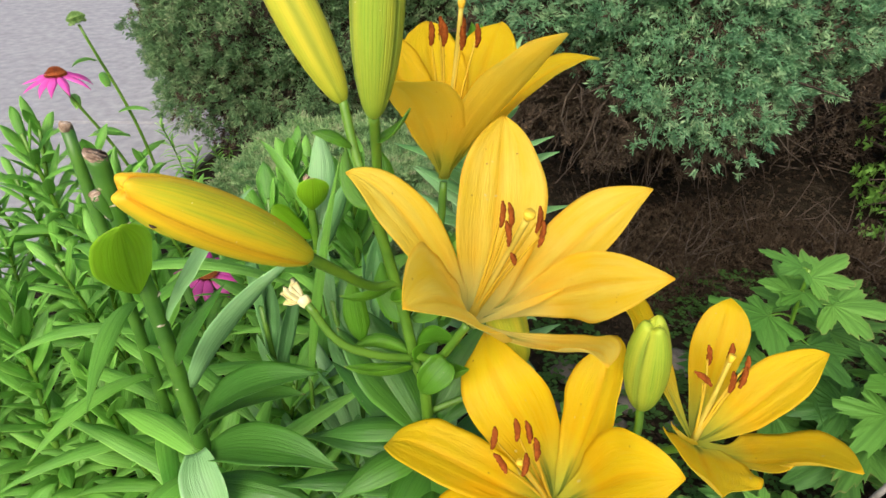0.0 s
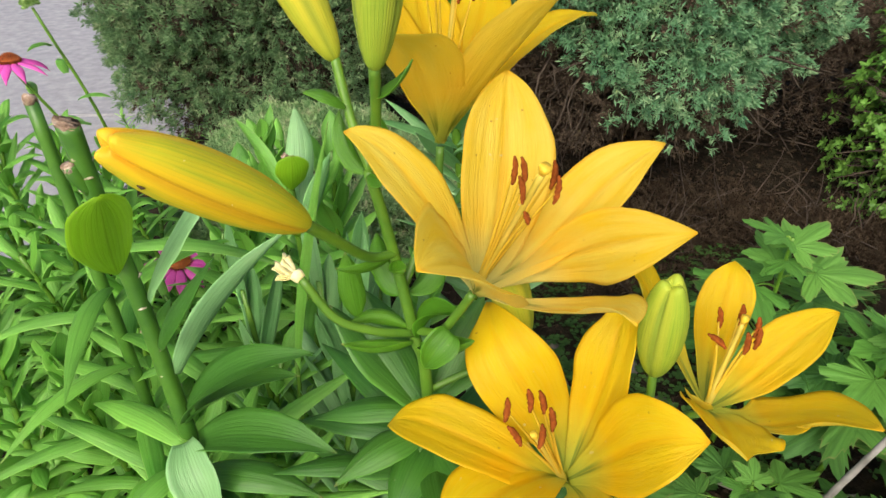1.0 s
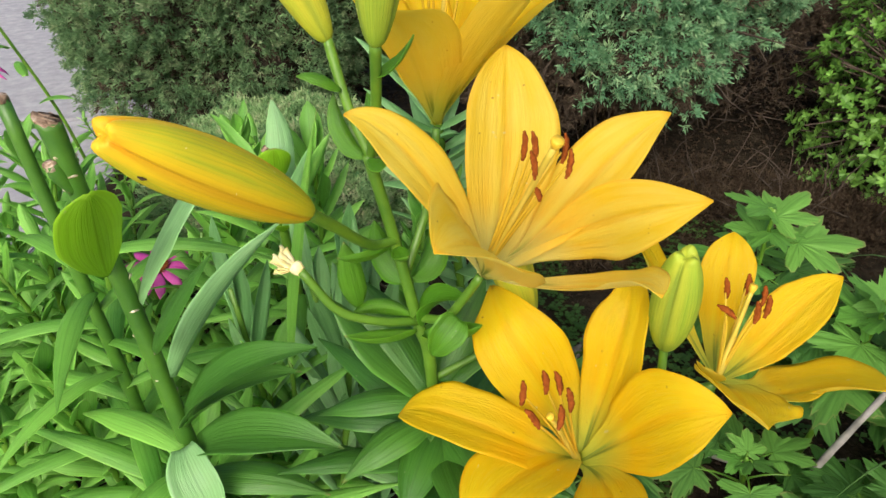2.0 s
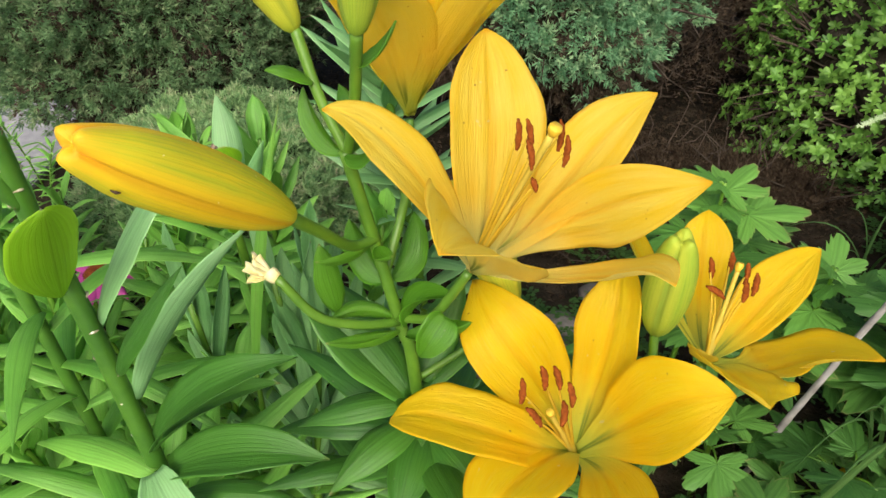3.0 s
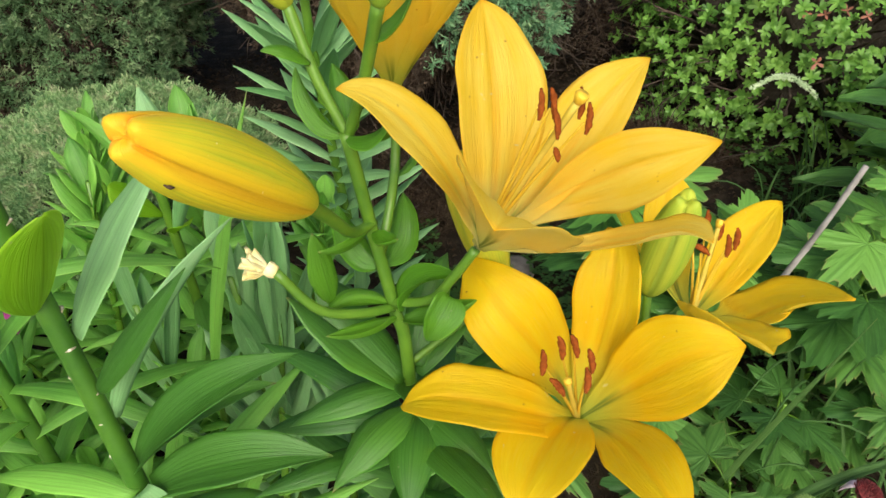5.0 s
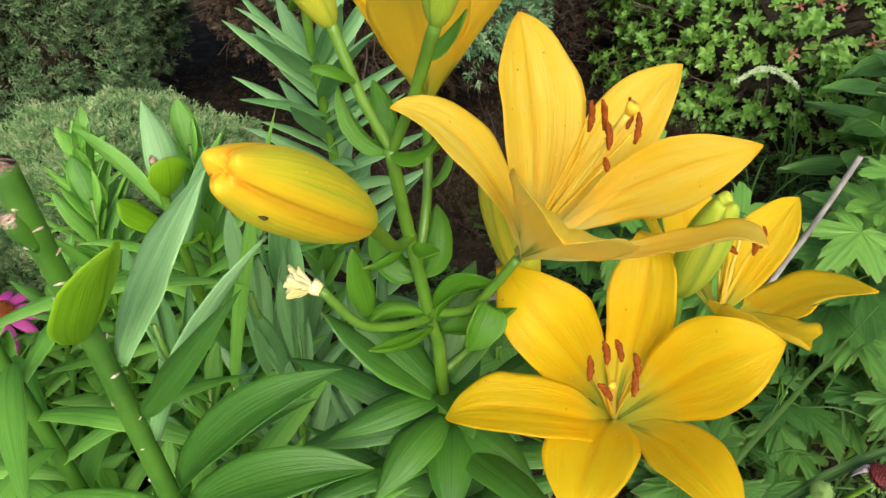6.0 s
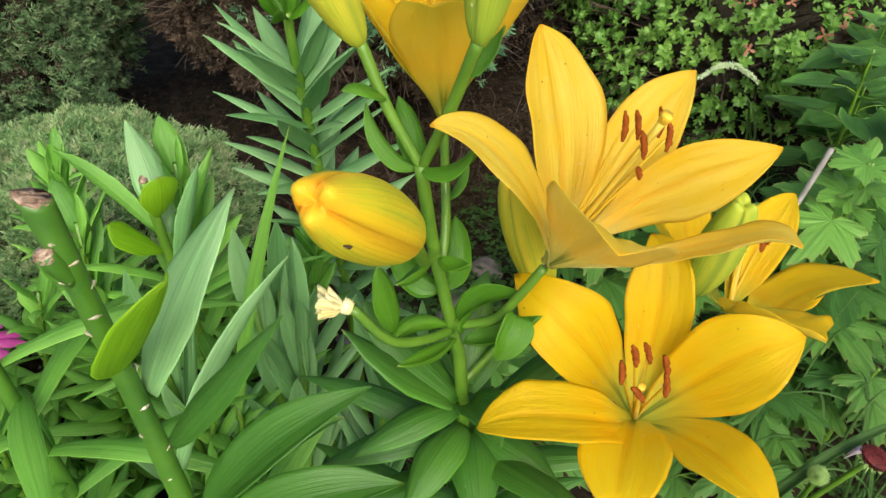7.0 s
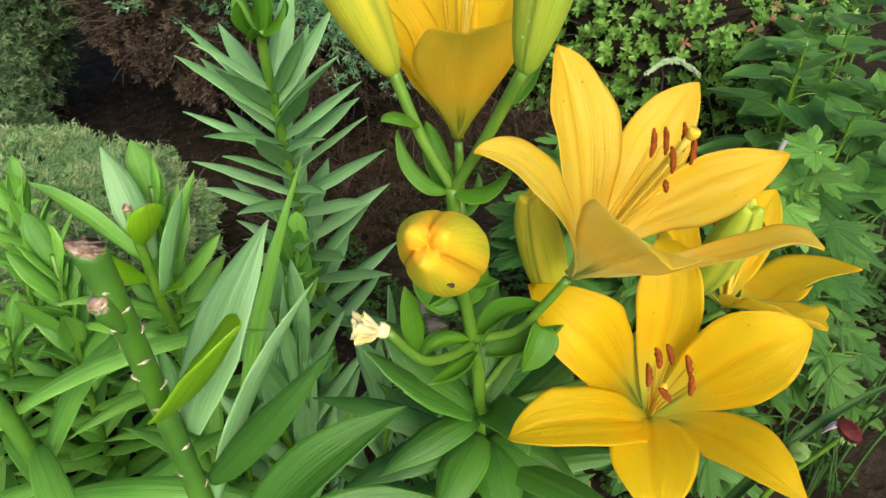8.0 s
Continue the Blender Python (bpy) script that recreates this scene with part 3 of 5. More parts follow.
def build_litter():
    rng = np.random.RandomState(5)
    items = []
    for k in range(22000):
        x, y = rng.uniform(-0.4, 1.5), rng.uniform(0.3, 2.0)
        z = ground_height(x, y) + 0.004
        th, L, w = rng.uniform(0, 6.28), rng.uniform(0.003, 0.014), rng.uniform(0.0008, 0.0032)
        d, e = vec((math.cos(th), math.sin(th), rng.uniform(-.2, .4))), vec((-math.sin(th), math.cos(th), rng.uniform(-.3, .3)))
        o = vec((x, y, z))
        up = vec((0, 0, rng.uniform(0.001, 0.006)))
        items.append(([o - d * L / 2, o + e * w / 2 + up, o + d * L / 2, o - e * w / 2 + up], [(0, 1, 2), (0, 2, 3)], [(0, 0)] * 4))
    v, f, uv = join_data(items)
    tagged(new("leaf_litter", mesh_of("leaf_litter", v, f, M_LITTER, smooth=False)), "brown dead leaves and twigs scattered on soil", "leaf litter", kind="stuff")


def stone_mesh(seed, r):
    bm = bmesh.new()
    bmesh.ops.create_icosphere(bm, subdivisions=3, radius=1)
    for v in bm.verts:
        q = v.co * 1.3 + Vector((seed * 7.1, 0, 0))
        k = 1 + 0.35 * noise.noise(q) + 0.12 * noise.noise(q * 3)
        v.co = Vector((v.co.x * r * k * 1.25, v.co.y * r * k, v.co.z * r * k * 0.62))
    me = bpy.data.meshes.new("stone")
    bm.to_mesh(me)
    bm.free()
    me.polygons.foreach_set("use_smooth", np.ones(len(me.polygons), dtype=bool))
    me.materials.append(M_STONE)
    return me


def build_stones():
    big = [(0.255, 0.80, 0.025), (0.13, 0.745, 0.020), (0.235, 0.765, 0.018), (0.19, 0.70, 0.016), (0.33, 0.86, 0.020), (0.16, 0.83, 0.018), (0.08, 0.80, 0.018), (0.29, 0.72, 0.014), (0.21, 0.79, 0.012), (0.165, 0.765, 0.013), (0.22, 0.725, 0.010)]
    for k, (x, y, r) in enumerate(big):
        ob = thing("stone", (x, y, ground_height(x, y) + r * 0.35), "rounded grey garden stone lying on the soil", "stone", "stones in the bed", mesh=stone_mesh(k, r))
        ob.rotation_euler = (0.1 * k, 0.05 * k, k * 1.3)


build_ground()
build_driveway()
build_litter()
build_stones()


# ---- shrubs ----
def fast_mesh(name, verts, tris, material):
    me = bpy.data.meshes.new(name)
    n, m = len(verts), len(tris)
    me.vertices.add(n)
    me.vertices.foreach_set("co", np.asarray(verts, dtype=np.float32).ravel())
    me.loops.add(m * 3)
    me.loops.foreach_set("vertex_index", np.asarray(tris, dtype=np.int32).ravel())
    me.polygons.add(m)
    me.polygons.foreach_set("loop_start", np.arange(0, m * 3, 3, dtype=np.int32))
    me.materials.append(material)
    me.update(calc_edges=True)
    me.validate()
    return me


def spray_cloud(center, radii, count, blades, length, rng, low=-0.6, high=1.1, lumps=0.16, spread=1.15, depth=0.16, tilt=0.0):
    """Many small sprays of scale leaves over a lumpy rounded form, as one mesh: each spray a fan of slender tapered blades."""
    c, r = vec(center), vec(radii)
    d = rng.normal(size=(count * 4, 3))
    d /= np.linalg.norm(d, axis=1)[:, None]
    # the skirt of green ends higher on the side where it has died back; the far side is thinner
    edge = low + tilt * np.maximum(0, -d[:, 0]) + 0.25 * rng.rand(len(d))
    d = d[(d[:, 2] > edge) & (d[:, 2] < high) & ((d[:, 1] < 0.3) | (rng.rand(len(d)) < 0.45))][:count]
    k = np.array([noise.noise(Vector(x * 2.3 + c)) + 0.7 * noise.noise(Vector(x * 6.1 + c)) + 0.6 * noise.noise(Vector(x * 14 + c)) + 0.45 * noise.noise(Vector(x * 27 + c)) for x in d])
    n = len(d)
    o = c + d * r * (1 + lumps * k)[:, None] * (1 - depth * rng.rand(n) ** 1.6)[:, None]
    main = d / r
    main /= np.linalg.norm(main, axis=1)[:, None]
    main = main + rng.normal(size=(n, 3)) * 0.4 + vec((0, 0, 0.3))
    main /= np.linalg.norm(main, axis=1)[:, None]
    o, main = np.repeat(o, blades, 0), np.repeat(main, blades, 0)
    N = len(o)
    a = main + rng.normal(size=(N, 3)) * spread * 0.55
    a /= np.linalg.norm(a, axis=1)[:, None]
    L = length * rng.uniform(0.5, 1.2, size=N)[:, None]
    sd = np.cross(a, rng.normal(size=(N, 3)))
    sd = sd / (np.linalg.norm(sd, axis=1)[:, None] + 1e-9) * L * rng.uniform(0.085, 0.15, size=N)[:, None]
    base = o + rng.normal(size=(N, 3)) * length * 0.28
    verts = np.stack([base, base + a * L * 0.5 + sd, base + a * L, base + a * L * 0.45 - sd], 1).reshape(-1, 3)
    i = np.arange(N)[:, None] * 4
    tris = np.concatenate([i + [[0, 1, 2]], i + [[0, 2, 3]]], 1).reshape(-1, 3)
    keep = verts[tris[:, 0], 2] > 0.004
    return verts, tris[keep]


# Solid added core; its dark colour gives the shade between the inner twigs.
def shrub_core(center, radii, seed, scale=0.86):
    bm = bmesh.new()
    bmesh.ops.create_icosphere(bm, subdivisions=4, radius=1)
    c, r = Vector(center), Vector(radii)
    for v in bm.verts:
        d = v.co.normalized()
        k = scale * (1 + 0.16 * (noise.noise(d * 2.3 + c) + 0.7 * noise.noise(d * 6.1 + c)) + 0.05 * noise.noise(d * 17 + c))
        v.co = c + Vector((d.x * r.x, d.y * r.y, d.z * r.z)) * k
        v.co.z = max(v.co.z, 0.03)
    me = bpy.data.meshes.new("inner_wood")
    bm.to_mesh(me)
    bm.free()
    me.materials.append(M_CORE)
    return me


def twig_data(center, radii, count, rng, low=-1.0, high=0.2, size=0.0016):
    items = []
    c, r = vec(center), vec(radii)
    while len(items) < count:
        d = unit(rng.normal(size=3))
        if not low < d[2] < high:
            continue
        o = c + d * r * rng.uniform(0.70, 0.90)
        a = unit(d + rng.normal(size=3) * 0.6)
        L = rng.uniform(0.04, 0.13)
        e = o + a * L
        if e[2] < 0.01 or o[2] < 0.01:
            continue
        items.append(tube_data([o, o + a * L * 0.5 + rng.normal(size=3) * 0.012, e], (size * 1.6, size, size * 0.4), n=4, sides=4))
    return join_data(items)


def juniper(name, place, center, radii, count, blades, length, material, label, seed, low=-0.6, dry=0.12, twigs=260, twig_high=0.1, trunk=None, tilt=0.0):
    rng = np.random.RandomState(seed)
    ob = thing(name, place, label, "shrub", "juniper shrubs")
    part("inner_wood", shrub_core(center, radii, seed), ob, "brown core darkened for the shade inside")
    v, f = spray_cloud(center, radii, count, blades, length, rng, low, tilt=tilt)
    o = part("foliage", fast_mesh("foliage", v, f, material), ob)
    tagged(o, kind="stuff")
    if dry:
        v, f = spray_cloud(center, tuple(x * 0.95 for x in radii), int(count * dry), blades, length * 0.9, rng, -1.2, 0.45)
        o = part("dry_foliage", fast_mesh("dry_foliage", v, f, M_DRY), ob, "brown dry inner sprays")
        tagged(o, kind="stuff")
    v, f, uv = twig_data(center, radii, twigs, rng, high=twig_high)
    o = part("brushwood", mesh_of("brushwood", v, f, M_TWIG, uv), ob, "bare brown twigs")
    tagged(o, kind="stuff")
    for pts, rad in trunk or []:
        part("branch", tube("branch", pts, rad, M_TWIG, sides=10, lump=0.25, seed=seed), ob, "thick brown bark branch")
    return ob


juniper("juniper_shrub", (-0.42, 1.75, 0), (-0.345, 1.76, 0.34), (0.36, 0.48, 0.36), 14500, 22, 0.0115, M_JUNIPER_OLIVE, "rounded olive-green juniper shrub beside the concrete driveway", 1, low=-0.64, dry=0.3, twig_high=-0.35)
juniper("juniper_shrub", (0.45, 1.55, 0), (0.36, 1.56, 0.45), (0.38, 0.52, 0.39), 17500, 22, 0.0120, M_JUNIPER, "large blue-green juniper shrub with bare brown underside", 2, low=-0.60, tilt=0.5, dry=0.75, twigs=1300, twig_high=-0.3,
        trunk=[([(0.80, 1.75, -0.02), (0.78, 1.70, 0.2), (0.66, 1.6, 0.45)], (0.05, 0.04, 0.025)), ([(0.70, 1.75, 0.0), (0.55, 1.6, 0.2), (0.35, 1.5, 0.4)], (0.035, 0.03, 0.02)), ([(0.74, 1.78, 0.0), (0.95, 1.7, 0.25), (1.1, 1.65, 0.5)], (0.035, 0.025, 0.015))])
juniper("juniper_shrub", (1.25, 2.0, 0), (1.22, 1.95, 0.46), (0.42, 0.42, 0.40), 8000, 14, 0.017, M_JUNIPER, "green juniper shrub standing farther back", 3, low=-0.6, dry=0.4, twigs=500)
juniper("low_juniper", (-0.19, 1.12, 0), (-0.195, 1.13, 0.09), (0.225, 0.25, 0.160), 12000, 17, 0.0095, M_JUNIPER_LIGHT, "low spreading light green juniper mound", 4, low=-0.25, dry=0.12, twigs=120)


# brown brush under the large shrub
rng = np.random.RandomState(8)
brush = thing("dead_brush", (0.78, 1.62, 0), "bare brown dead brush under the junipers", "brush")
v, f = spray_cloud((0.78, 1.66, 0.12), (0.30, 0.20, 0.26), 5200, 10, 0.011, rng, -0.3)
tagged(part("dry_foliage", fast_mesh("dry_foliage", v, f, M_DRY), brush), kind="stuff")
v, f, uv = twig_data((0.78, 1.66, 0.12), (0.30, 0.20, 0.26), 500, rng, -0.4, 1.1, 0.0018)
tagged(part("brushwood", mesh_of("brushwood", v, f, M_TWIG, uv), brush), kind="stuff")

for k, (x, y, rx, ry, rz) in enumerate([(0.50, 1.22, 0.26, 0.16, 0.05), (0.30, 1.10, 0.20, 0.14, 0.035), (0.74, 1.10, 0.16, 0.14, 0.05)]):
    low_brush = thing("dead_brush", (x, y, 0), "low dry brown brush lying on the soil", "brush", "dry brush on the soil")
    v, f = spray_cloud((x, y, 0.01), (rx, ry, rz), 2200, 9, 0.009, rng, -0.2, lumps=0.4, depth=0.6)
    tagged(part("dry_foliage", fast_mesh("dry_foliage", v, f, M_LITTER), low_brush), kind="stuff")
    v, f, uv = twig_data((x, y, 0.01), (rx, ry, rz), 45, rng, -0.1, 1.1, 0.0010)
    tagged(part("brushwood", mesh_of("brushwood", v, f, M_TWIG, uv), low_brush), kind="stuff")


def azalea(center, radii, count, seed):
    rng = np.random.RandomState(seed)
    ob = thing("azalea_shrub", (center[0], center[1], 0), "azalea shrub with small bright green leaf rosettes", "shrub")
    part("inner_wood", shrub_core(center, radii, seed, 0.70), ob, "brown core darkened for shade behind the rosettes")
    c, r = vec(center), vec(radii)
    twigs, spots = [], []
    root = vec((center[0], center[1], 0.0))
    while len(spots) < count:
        d = unit(rng.normal(size=3))
        if d[2] < -0.6:
            continue
        if d[2] < 0:
            d[:2] *= 0.97 / np.linalg.norm(d[:2])
        k = 1 + 0.16 * (noise.noise(Vector(d * 2.5)) + 0.8 * noise.noise(Vector(d * 7)))
        o = c + d * r * k * (1 - 0.28 * rng.rand() ** 1.5)
        if o[2] < 0.02:
            continue
        spots.append((o, unit(d + vec((0, 0, 0.6)) + rng.normal(size=3) * 0.3)))
        if len(spots) % 3 == 0:
            s = c + (o - c) * 0.55 + vec((0, 0, -0.05))
            twigs.append(tube_data([s, (s + o) / 2 + rng.normal(size=3) * 0.012, o], (0.0032, 0.0022, 0.0012), n=5, sides=5))
    v, f, uv = join_data(twigs)
    o = part("brushwood", mesh_of("brushwood", v, f, M_TWIG, uv), ob)
    tagged(o, kind="stuff")

    def rosette(rs, n, L, material):
        verts, faces = [], []
        for k in range(n):
            th = 2 * math.pi * k / n + rs.uniform(-.4, .4)
            el = rs.uniform(0.15, 1.0)
            d = vec((math.cos(th) * math.cos(el), math.sin(th) * math.cos(el), math.sin(el)))
            e = unit(np.cross(d, [0, 0, 1.0]))
            nn = np.cross(e, d)
            l, w = L * rs.uniform(.7, 1.15), L * rs.uniform(.17, .23)
            i = len(verts)
            row = ((0.0, 0.15), (0.25, .6), (0.55, 1.0), (0.82, .88), (0.95, .5), (1.0, 0.06))
            for s, ww in row:
                m = d * l * s - nn * l * 0.25 * s * s
                verts += [m + e * w * ww + nn * w * 0.25 * ww, m, m - e * w * ww + nn * w * 0.25 * ww]
            for q in range(len(row) - 1):
                a = i + q * 3
                faces += [(a, a + 1, a + 4, a + 3), (a + 1, a + 2, a + 5, a + 4)]
        return mesh_of("rosette", verts, faces, material)

    rs = np.random.RandomState(seed + 1)
    kinds = [rosette(rs, n, 0.0145, M_AZALEA) for n in (8, 9, 10, 8, 9, 7)]
    red = [rosette(rs, 4, 0.013, M_AZ_RED) for _ in range(2)]
    order = sorted(range(len(spots)), key=lambda k: spots[k][0][1] + spots[k][0][0] * 0.3 - spots[k][0][2] * 0.5)
    rest = []
    for rank, k in enumerate(order):
        o, d = spots[k]
        q = Vector(d).to_track_quat("Z", "Y").to_matrix().to_4x4()
        sc = rng.uniform(0.75, 1.25)
        me = red[k % 2] if rng.rand() < 0.13 else kinds[k % 6]
        m = Matrix.Translation(Vector(o) - ob.location) @ q @ Matrix.Rotation(rng.uniform(0, 6.28), 4, "Z") @ Matrix.Scale(sc, 4)
        if rank < 290:
            part("rosette", me, ob, m=m)
        elif me in kinds:
            rest.append((me, m))
    verts, faces = [], []
    for me, m in rest:
        i = len(verts)
        verts += [(m @ v.co) + ob.location for v in me.vertices]
        faces += [tuple(x + i for x in p.vertices) for p in me.polygons]
    o = part("foliage", mesh_of("foliage", verts, faces, M_AZALEA), ob)
    tagged(o, kind="stuff")


azalea((1.165, 1.21, 0.19), (0.38, 0.38, 0.31), 4000, 11)


# ---- lily plants ----
def procedural_lily(name, height, leaves, L, W, material, stem_mat, label, seed, lean=(0.1, 0.0), group="leafy plants in the bed", spread=1.0, lift=0.0):
    """A leafy stem: narrow leaves in a spiral, longer below, steeper at the top."""
    rng = np.random.RandomState(seed)
    ob = thing(name, (0, 0, 0), label, "plant", group)
    e = vec((lean[0] * height, lean[1] * height, height))
    line = [vec((0, 0, -0.01)), e * 0.5 + vec((lean[0], lean[1], 0)) * -0.04, e]
    part("stem", tube("stem", line, (0.0042, 0.0036, 0.0022), stem_mat, sides=8), ob)
    pts = smooth_line(line, 60)
    for k in range(leaves):
        q = 0.22 + 0.78 * (k + 0.5 * rng.rand()) / leaves
        b = pts[min(59, int(q * 59))]
        th = k * 2.4 + rng.uniform(-.35, .35)
        el = -0.15 + lift + 1.15 * q ** 2.0 + rng.uniform(-.22, .22)
        d = vec((math.cos(th) * math.cos(el), math.sin(th) * math.cos(el), math.sin(el)))
        l = L * (1.05 - 0.5 * q ** 2) * rng.uniform(.8, 1.15)
        droop = vec((0, 0, -1)) * l * rng.uniform(.15, .55) * spread
        t = b + d * l + droop
        me = blade("leaf", b, b + d * l * 0.36 + vec((0, 0, l * 0.04)), b + d * l * 0.74 + vec((0, 0, l * 0.03)) + droop * 0.25, t, np.cross(d, [0, 0, 1.0]) + rng.normal(size=3) * 0.15, W * rng.uniform(.8, 1.2), material, "strap", 0.4, 0.01, 0.02, 0.0004, 12, 7, seed * 50 + k)
        o = part("leaf", me, ob)
        o.location = (0, 0, 0)
    return ob


SPECS = [(0.36, 36, 0.100, 0.0138, (0.15, -0.1)), (0.31, 33, 0.104, 0.0142, (-0.2, -0.1)), (0.27, 30, 0.096, 0.0135, (0.05, -0.25)), (0.39, 38, 0.098, 0.0140, (-0.05, 0.1))]
bright = [procedural_lily("leafy_plant", h, n, L, W, M_LEAF_BRIGHT, M_STEM, "leafy plant with narrow bright green leaves", 20 + k, lean, spread=0.75, lift=0.12) for k, (h, n, L, W, lean) in enumerate(SPECS)]
rng = np.random.RandomState(77)
spots = [(x + rng.uniform(-.03, .03), y + rng.uniform(-.03, .03)) for x, y in itertools.product((-0.20, -0.29, -0.38, -0.47, -0.56, -0.65), (0.44, 0.53, 0.62, 0.71, 0.80)) if x < -0.15 - max(0, 0.35 - y)]
spots += [(-0.11, 0.50), (-0.12, 0.60), (-0.13, 0.42), (-0.24, 0.37), (-0.33, 0.36), (-0.46, 0.36), (-0.60, 0.90), (-0.50, 0.90), (-0.40, 0.88), (-0.72, 0.86), (-0.20, 0.30), (-0.28, 0.28), (-0.60, 0.78), (-0.52, 0.84), (-0.70, 0.80), (-0.42, 0.55)]
tall = [(-0.36, 0.62), (-0.47, 0.80), (-0.53, 0.78), (-0.42, 0.70), (-0.41, 0.82)]
for k, (x, y) in enumerate(spots):
    m = pose(x, y, 0, rng.uniform(-6, 6), rng.uniform(-6, 6), rng.uniform(0, 360)) @ Matrix.Scale(rng.uniform(0.82, 1.06), 4)
    if k < 4:
        bright[k].matrix_basis = m
    else:
        copy_thing(bright[k % 4], m)
for k, (x, y, size) in enumerate([(-0.62, 1.47, 0.50), (-0.56, 1.33, 0.55), (-0.55, 1.56, 0.42), (-0.50, 1.42, 0.45)]):
    copy_thing(bright[1 + k % 2], pose(x, y, 0, 0, 0, 95 * k) @ Matrix.Scale(size, 4))
for k, (x, y) in enumerate(tall):
    copy_thing(bright[3 * (k % 2)], pose(x, y, 0, rng.uniform(-5, 5), rng.uniform(-5, 5), 70 * k) @ Matrix.Scale(rng.uniform(1.12, 1.22), 4))


# ---- the flowering lily ----
lily = thing("lily_plant", (-0.012, 0.318, 0.0), "tall lily plant with open golden-yellow flowers and buds", "plant")
STEM = [(-0.006, 0.322, -0.01), (-0.006, 0.319, 0.20), (-0.010, 0.317, 0.405), (-0.016, 0.314, 0.450), (-0.025, 0.312, 0.502), (-0.033, 0.304, 0.547)]
part("stem", tube("stem", STEM, (0.0050, 0.0042, 0.0033, 0.0030, 0.0028, 0.0026), M_STEM, n=40, sides=14), lily)


def pedicel(points, r0=0.0030, r1=0.0026):
    r0, r1 = r0 * 0.78, r1 * 0.80
    part("pedicel", tube("pedicel", points, (r0, (r0 + r1) / 2, r1), M_STEM, n=18, sides=10), lily)


F2_BASE, F3_BASE, F4_BASE, F1_BASE = (0.011, 0.283, 0.497), (0.057, 0.263, 0.398), (0.123, 0.276, 0.430), (-0.002, 0.345, 0.540)
pedicel([(-0.017, 0.313, 0.455), (-0.004, 0.298, 0.464), (0.004, 0.290, 0.480), F2_BASE])
pedicel([(-0.021, 0.316, 0.478), (-0.011, 0.328, 0.499), (-0.004, 0.341, 0.515), F1_BASE])
pedicel([(-0.010, 0.318, 0.395), (0.02, 0.315, 0.375), (0.05, 0.285, 0.372), F3_BASE])
pedicel([(-0.008, 0.320, 0.385), (0.04, 0.325, 0.385), (0.10, 0.300, 0.400), F4_BASE])
pedicel([(-0.023, 0.313, 0.500), (-0.035, 0.300, 0.506), (-0.047, 0.279, 0.528), (-0.0553, 0.266, 0.5425)], 0.0028, 0.0034)
pedicel([(-0.017, 0.313, 0.452), (-0.035, 0.305, 0.460), (-0.053, 0.300, 0.472), (-0.067, 0.301, 0.494)], 0.0030, 0.0026)
pedicel([(-0.032, 0.305, 0.545), (-0.040, 0.313, 0.566), (-0.046, 0.321, 0.591)], 0.0026, 0.0028)
pedicel([(-0.032, 0.305, 0.545), (-0.028, 0.290, 0.572), (-0.026, 0.273, 0.602)], 0.0026, 0.0028)
pedicel([(0.010, 0.318, 0.39), (0.07, 0.295, 0.400), (0.093, 0.277, 0.430), (0.095, 0.276, 0.457)], 0.0028, 0.0026)
pedicel([(-0.008, 0.318, 0.41), (0.02, 0.325, 0.42), (0.038, 0.325, 0.432), (0.042, 0.322, 0.445)], 0.0026, 0.0026)

# buds
side_bud = part("bud", bud_mesh("bud", (-0.0548, 0.2665, 0.5420), (-0.1000, 0.2140, 0.5995), 0.0111, M_BUD, bend=(0.000, 0.0, 0.0012), turn=1.55, blunt=0.42), lily, "fat closed yellow bud with green stripes")
part("blemish", tube("blemish", [(-0.0932, 0.2163, 0.5842), (-0.0921, 0.2163, 0.5834), (-0.0911, 0.2168, 0.5829)], (0.0002, 0.0005, 0.0002), M_BLEMISH, n=7, sides=8, lump=0.5, seed=3), side_bud, "small dark brown blemish")
part("bud", bud_mesh("bud", (-0.046, 0.321, 0.590), (-0.080, 0.322, 0.668), 0.0100, M_BUD_MID, turn=0.3), lily, "closed yellow-green bud")
part("bud", bud_mesh("bud", (-0.026, 0.273, 0.601), (-0.018, 0.258, 0.682), 0.0095, M_BUD_GREEN, turn=1.0), lily, "closed green bud")
part("bud", bud_mesh("bud", (0.095, 0.276, 0.456), (0.087, 0.254, 0.522), 0.0100, M_BUD_GREEN, turn=0.2), lily, "closed green bud between the flowers")
part("bud", bud_mesh("bud", (0.042, 0.322, 0.444), (0.014, 0.314, 0.524), 0.0110, M_BUD_MID, turn=0.7), lily, "closed yellow-green bud behind a flower")

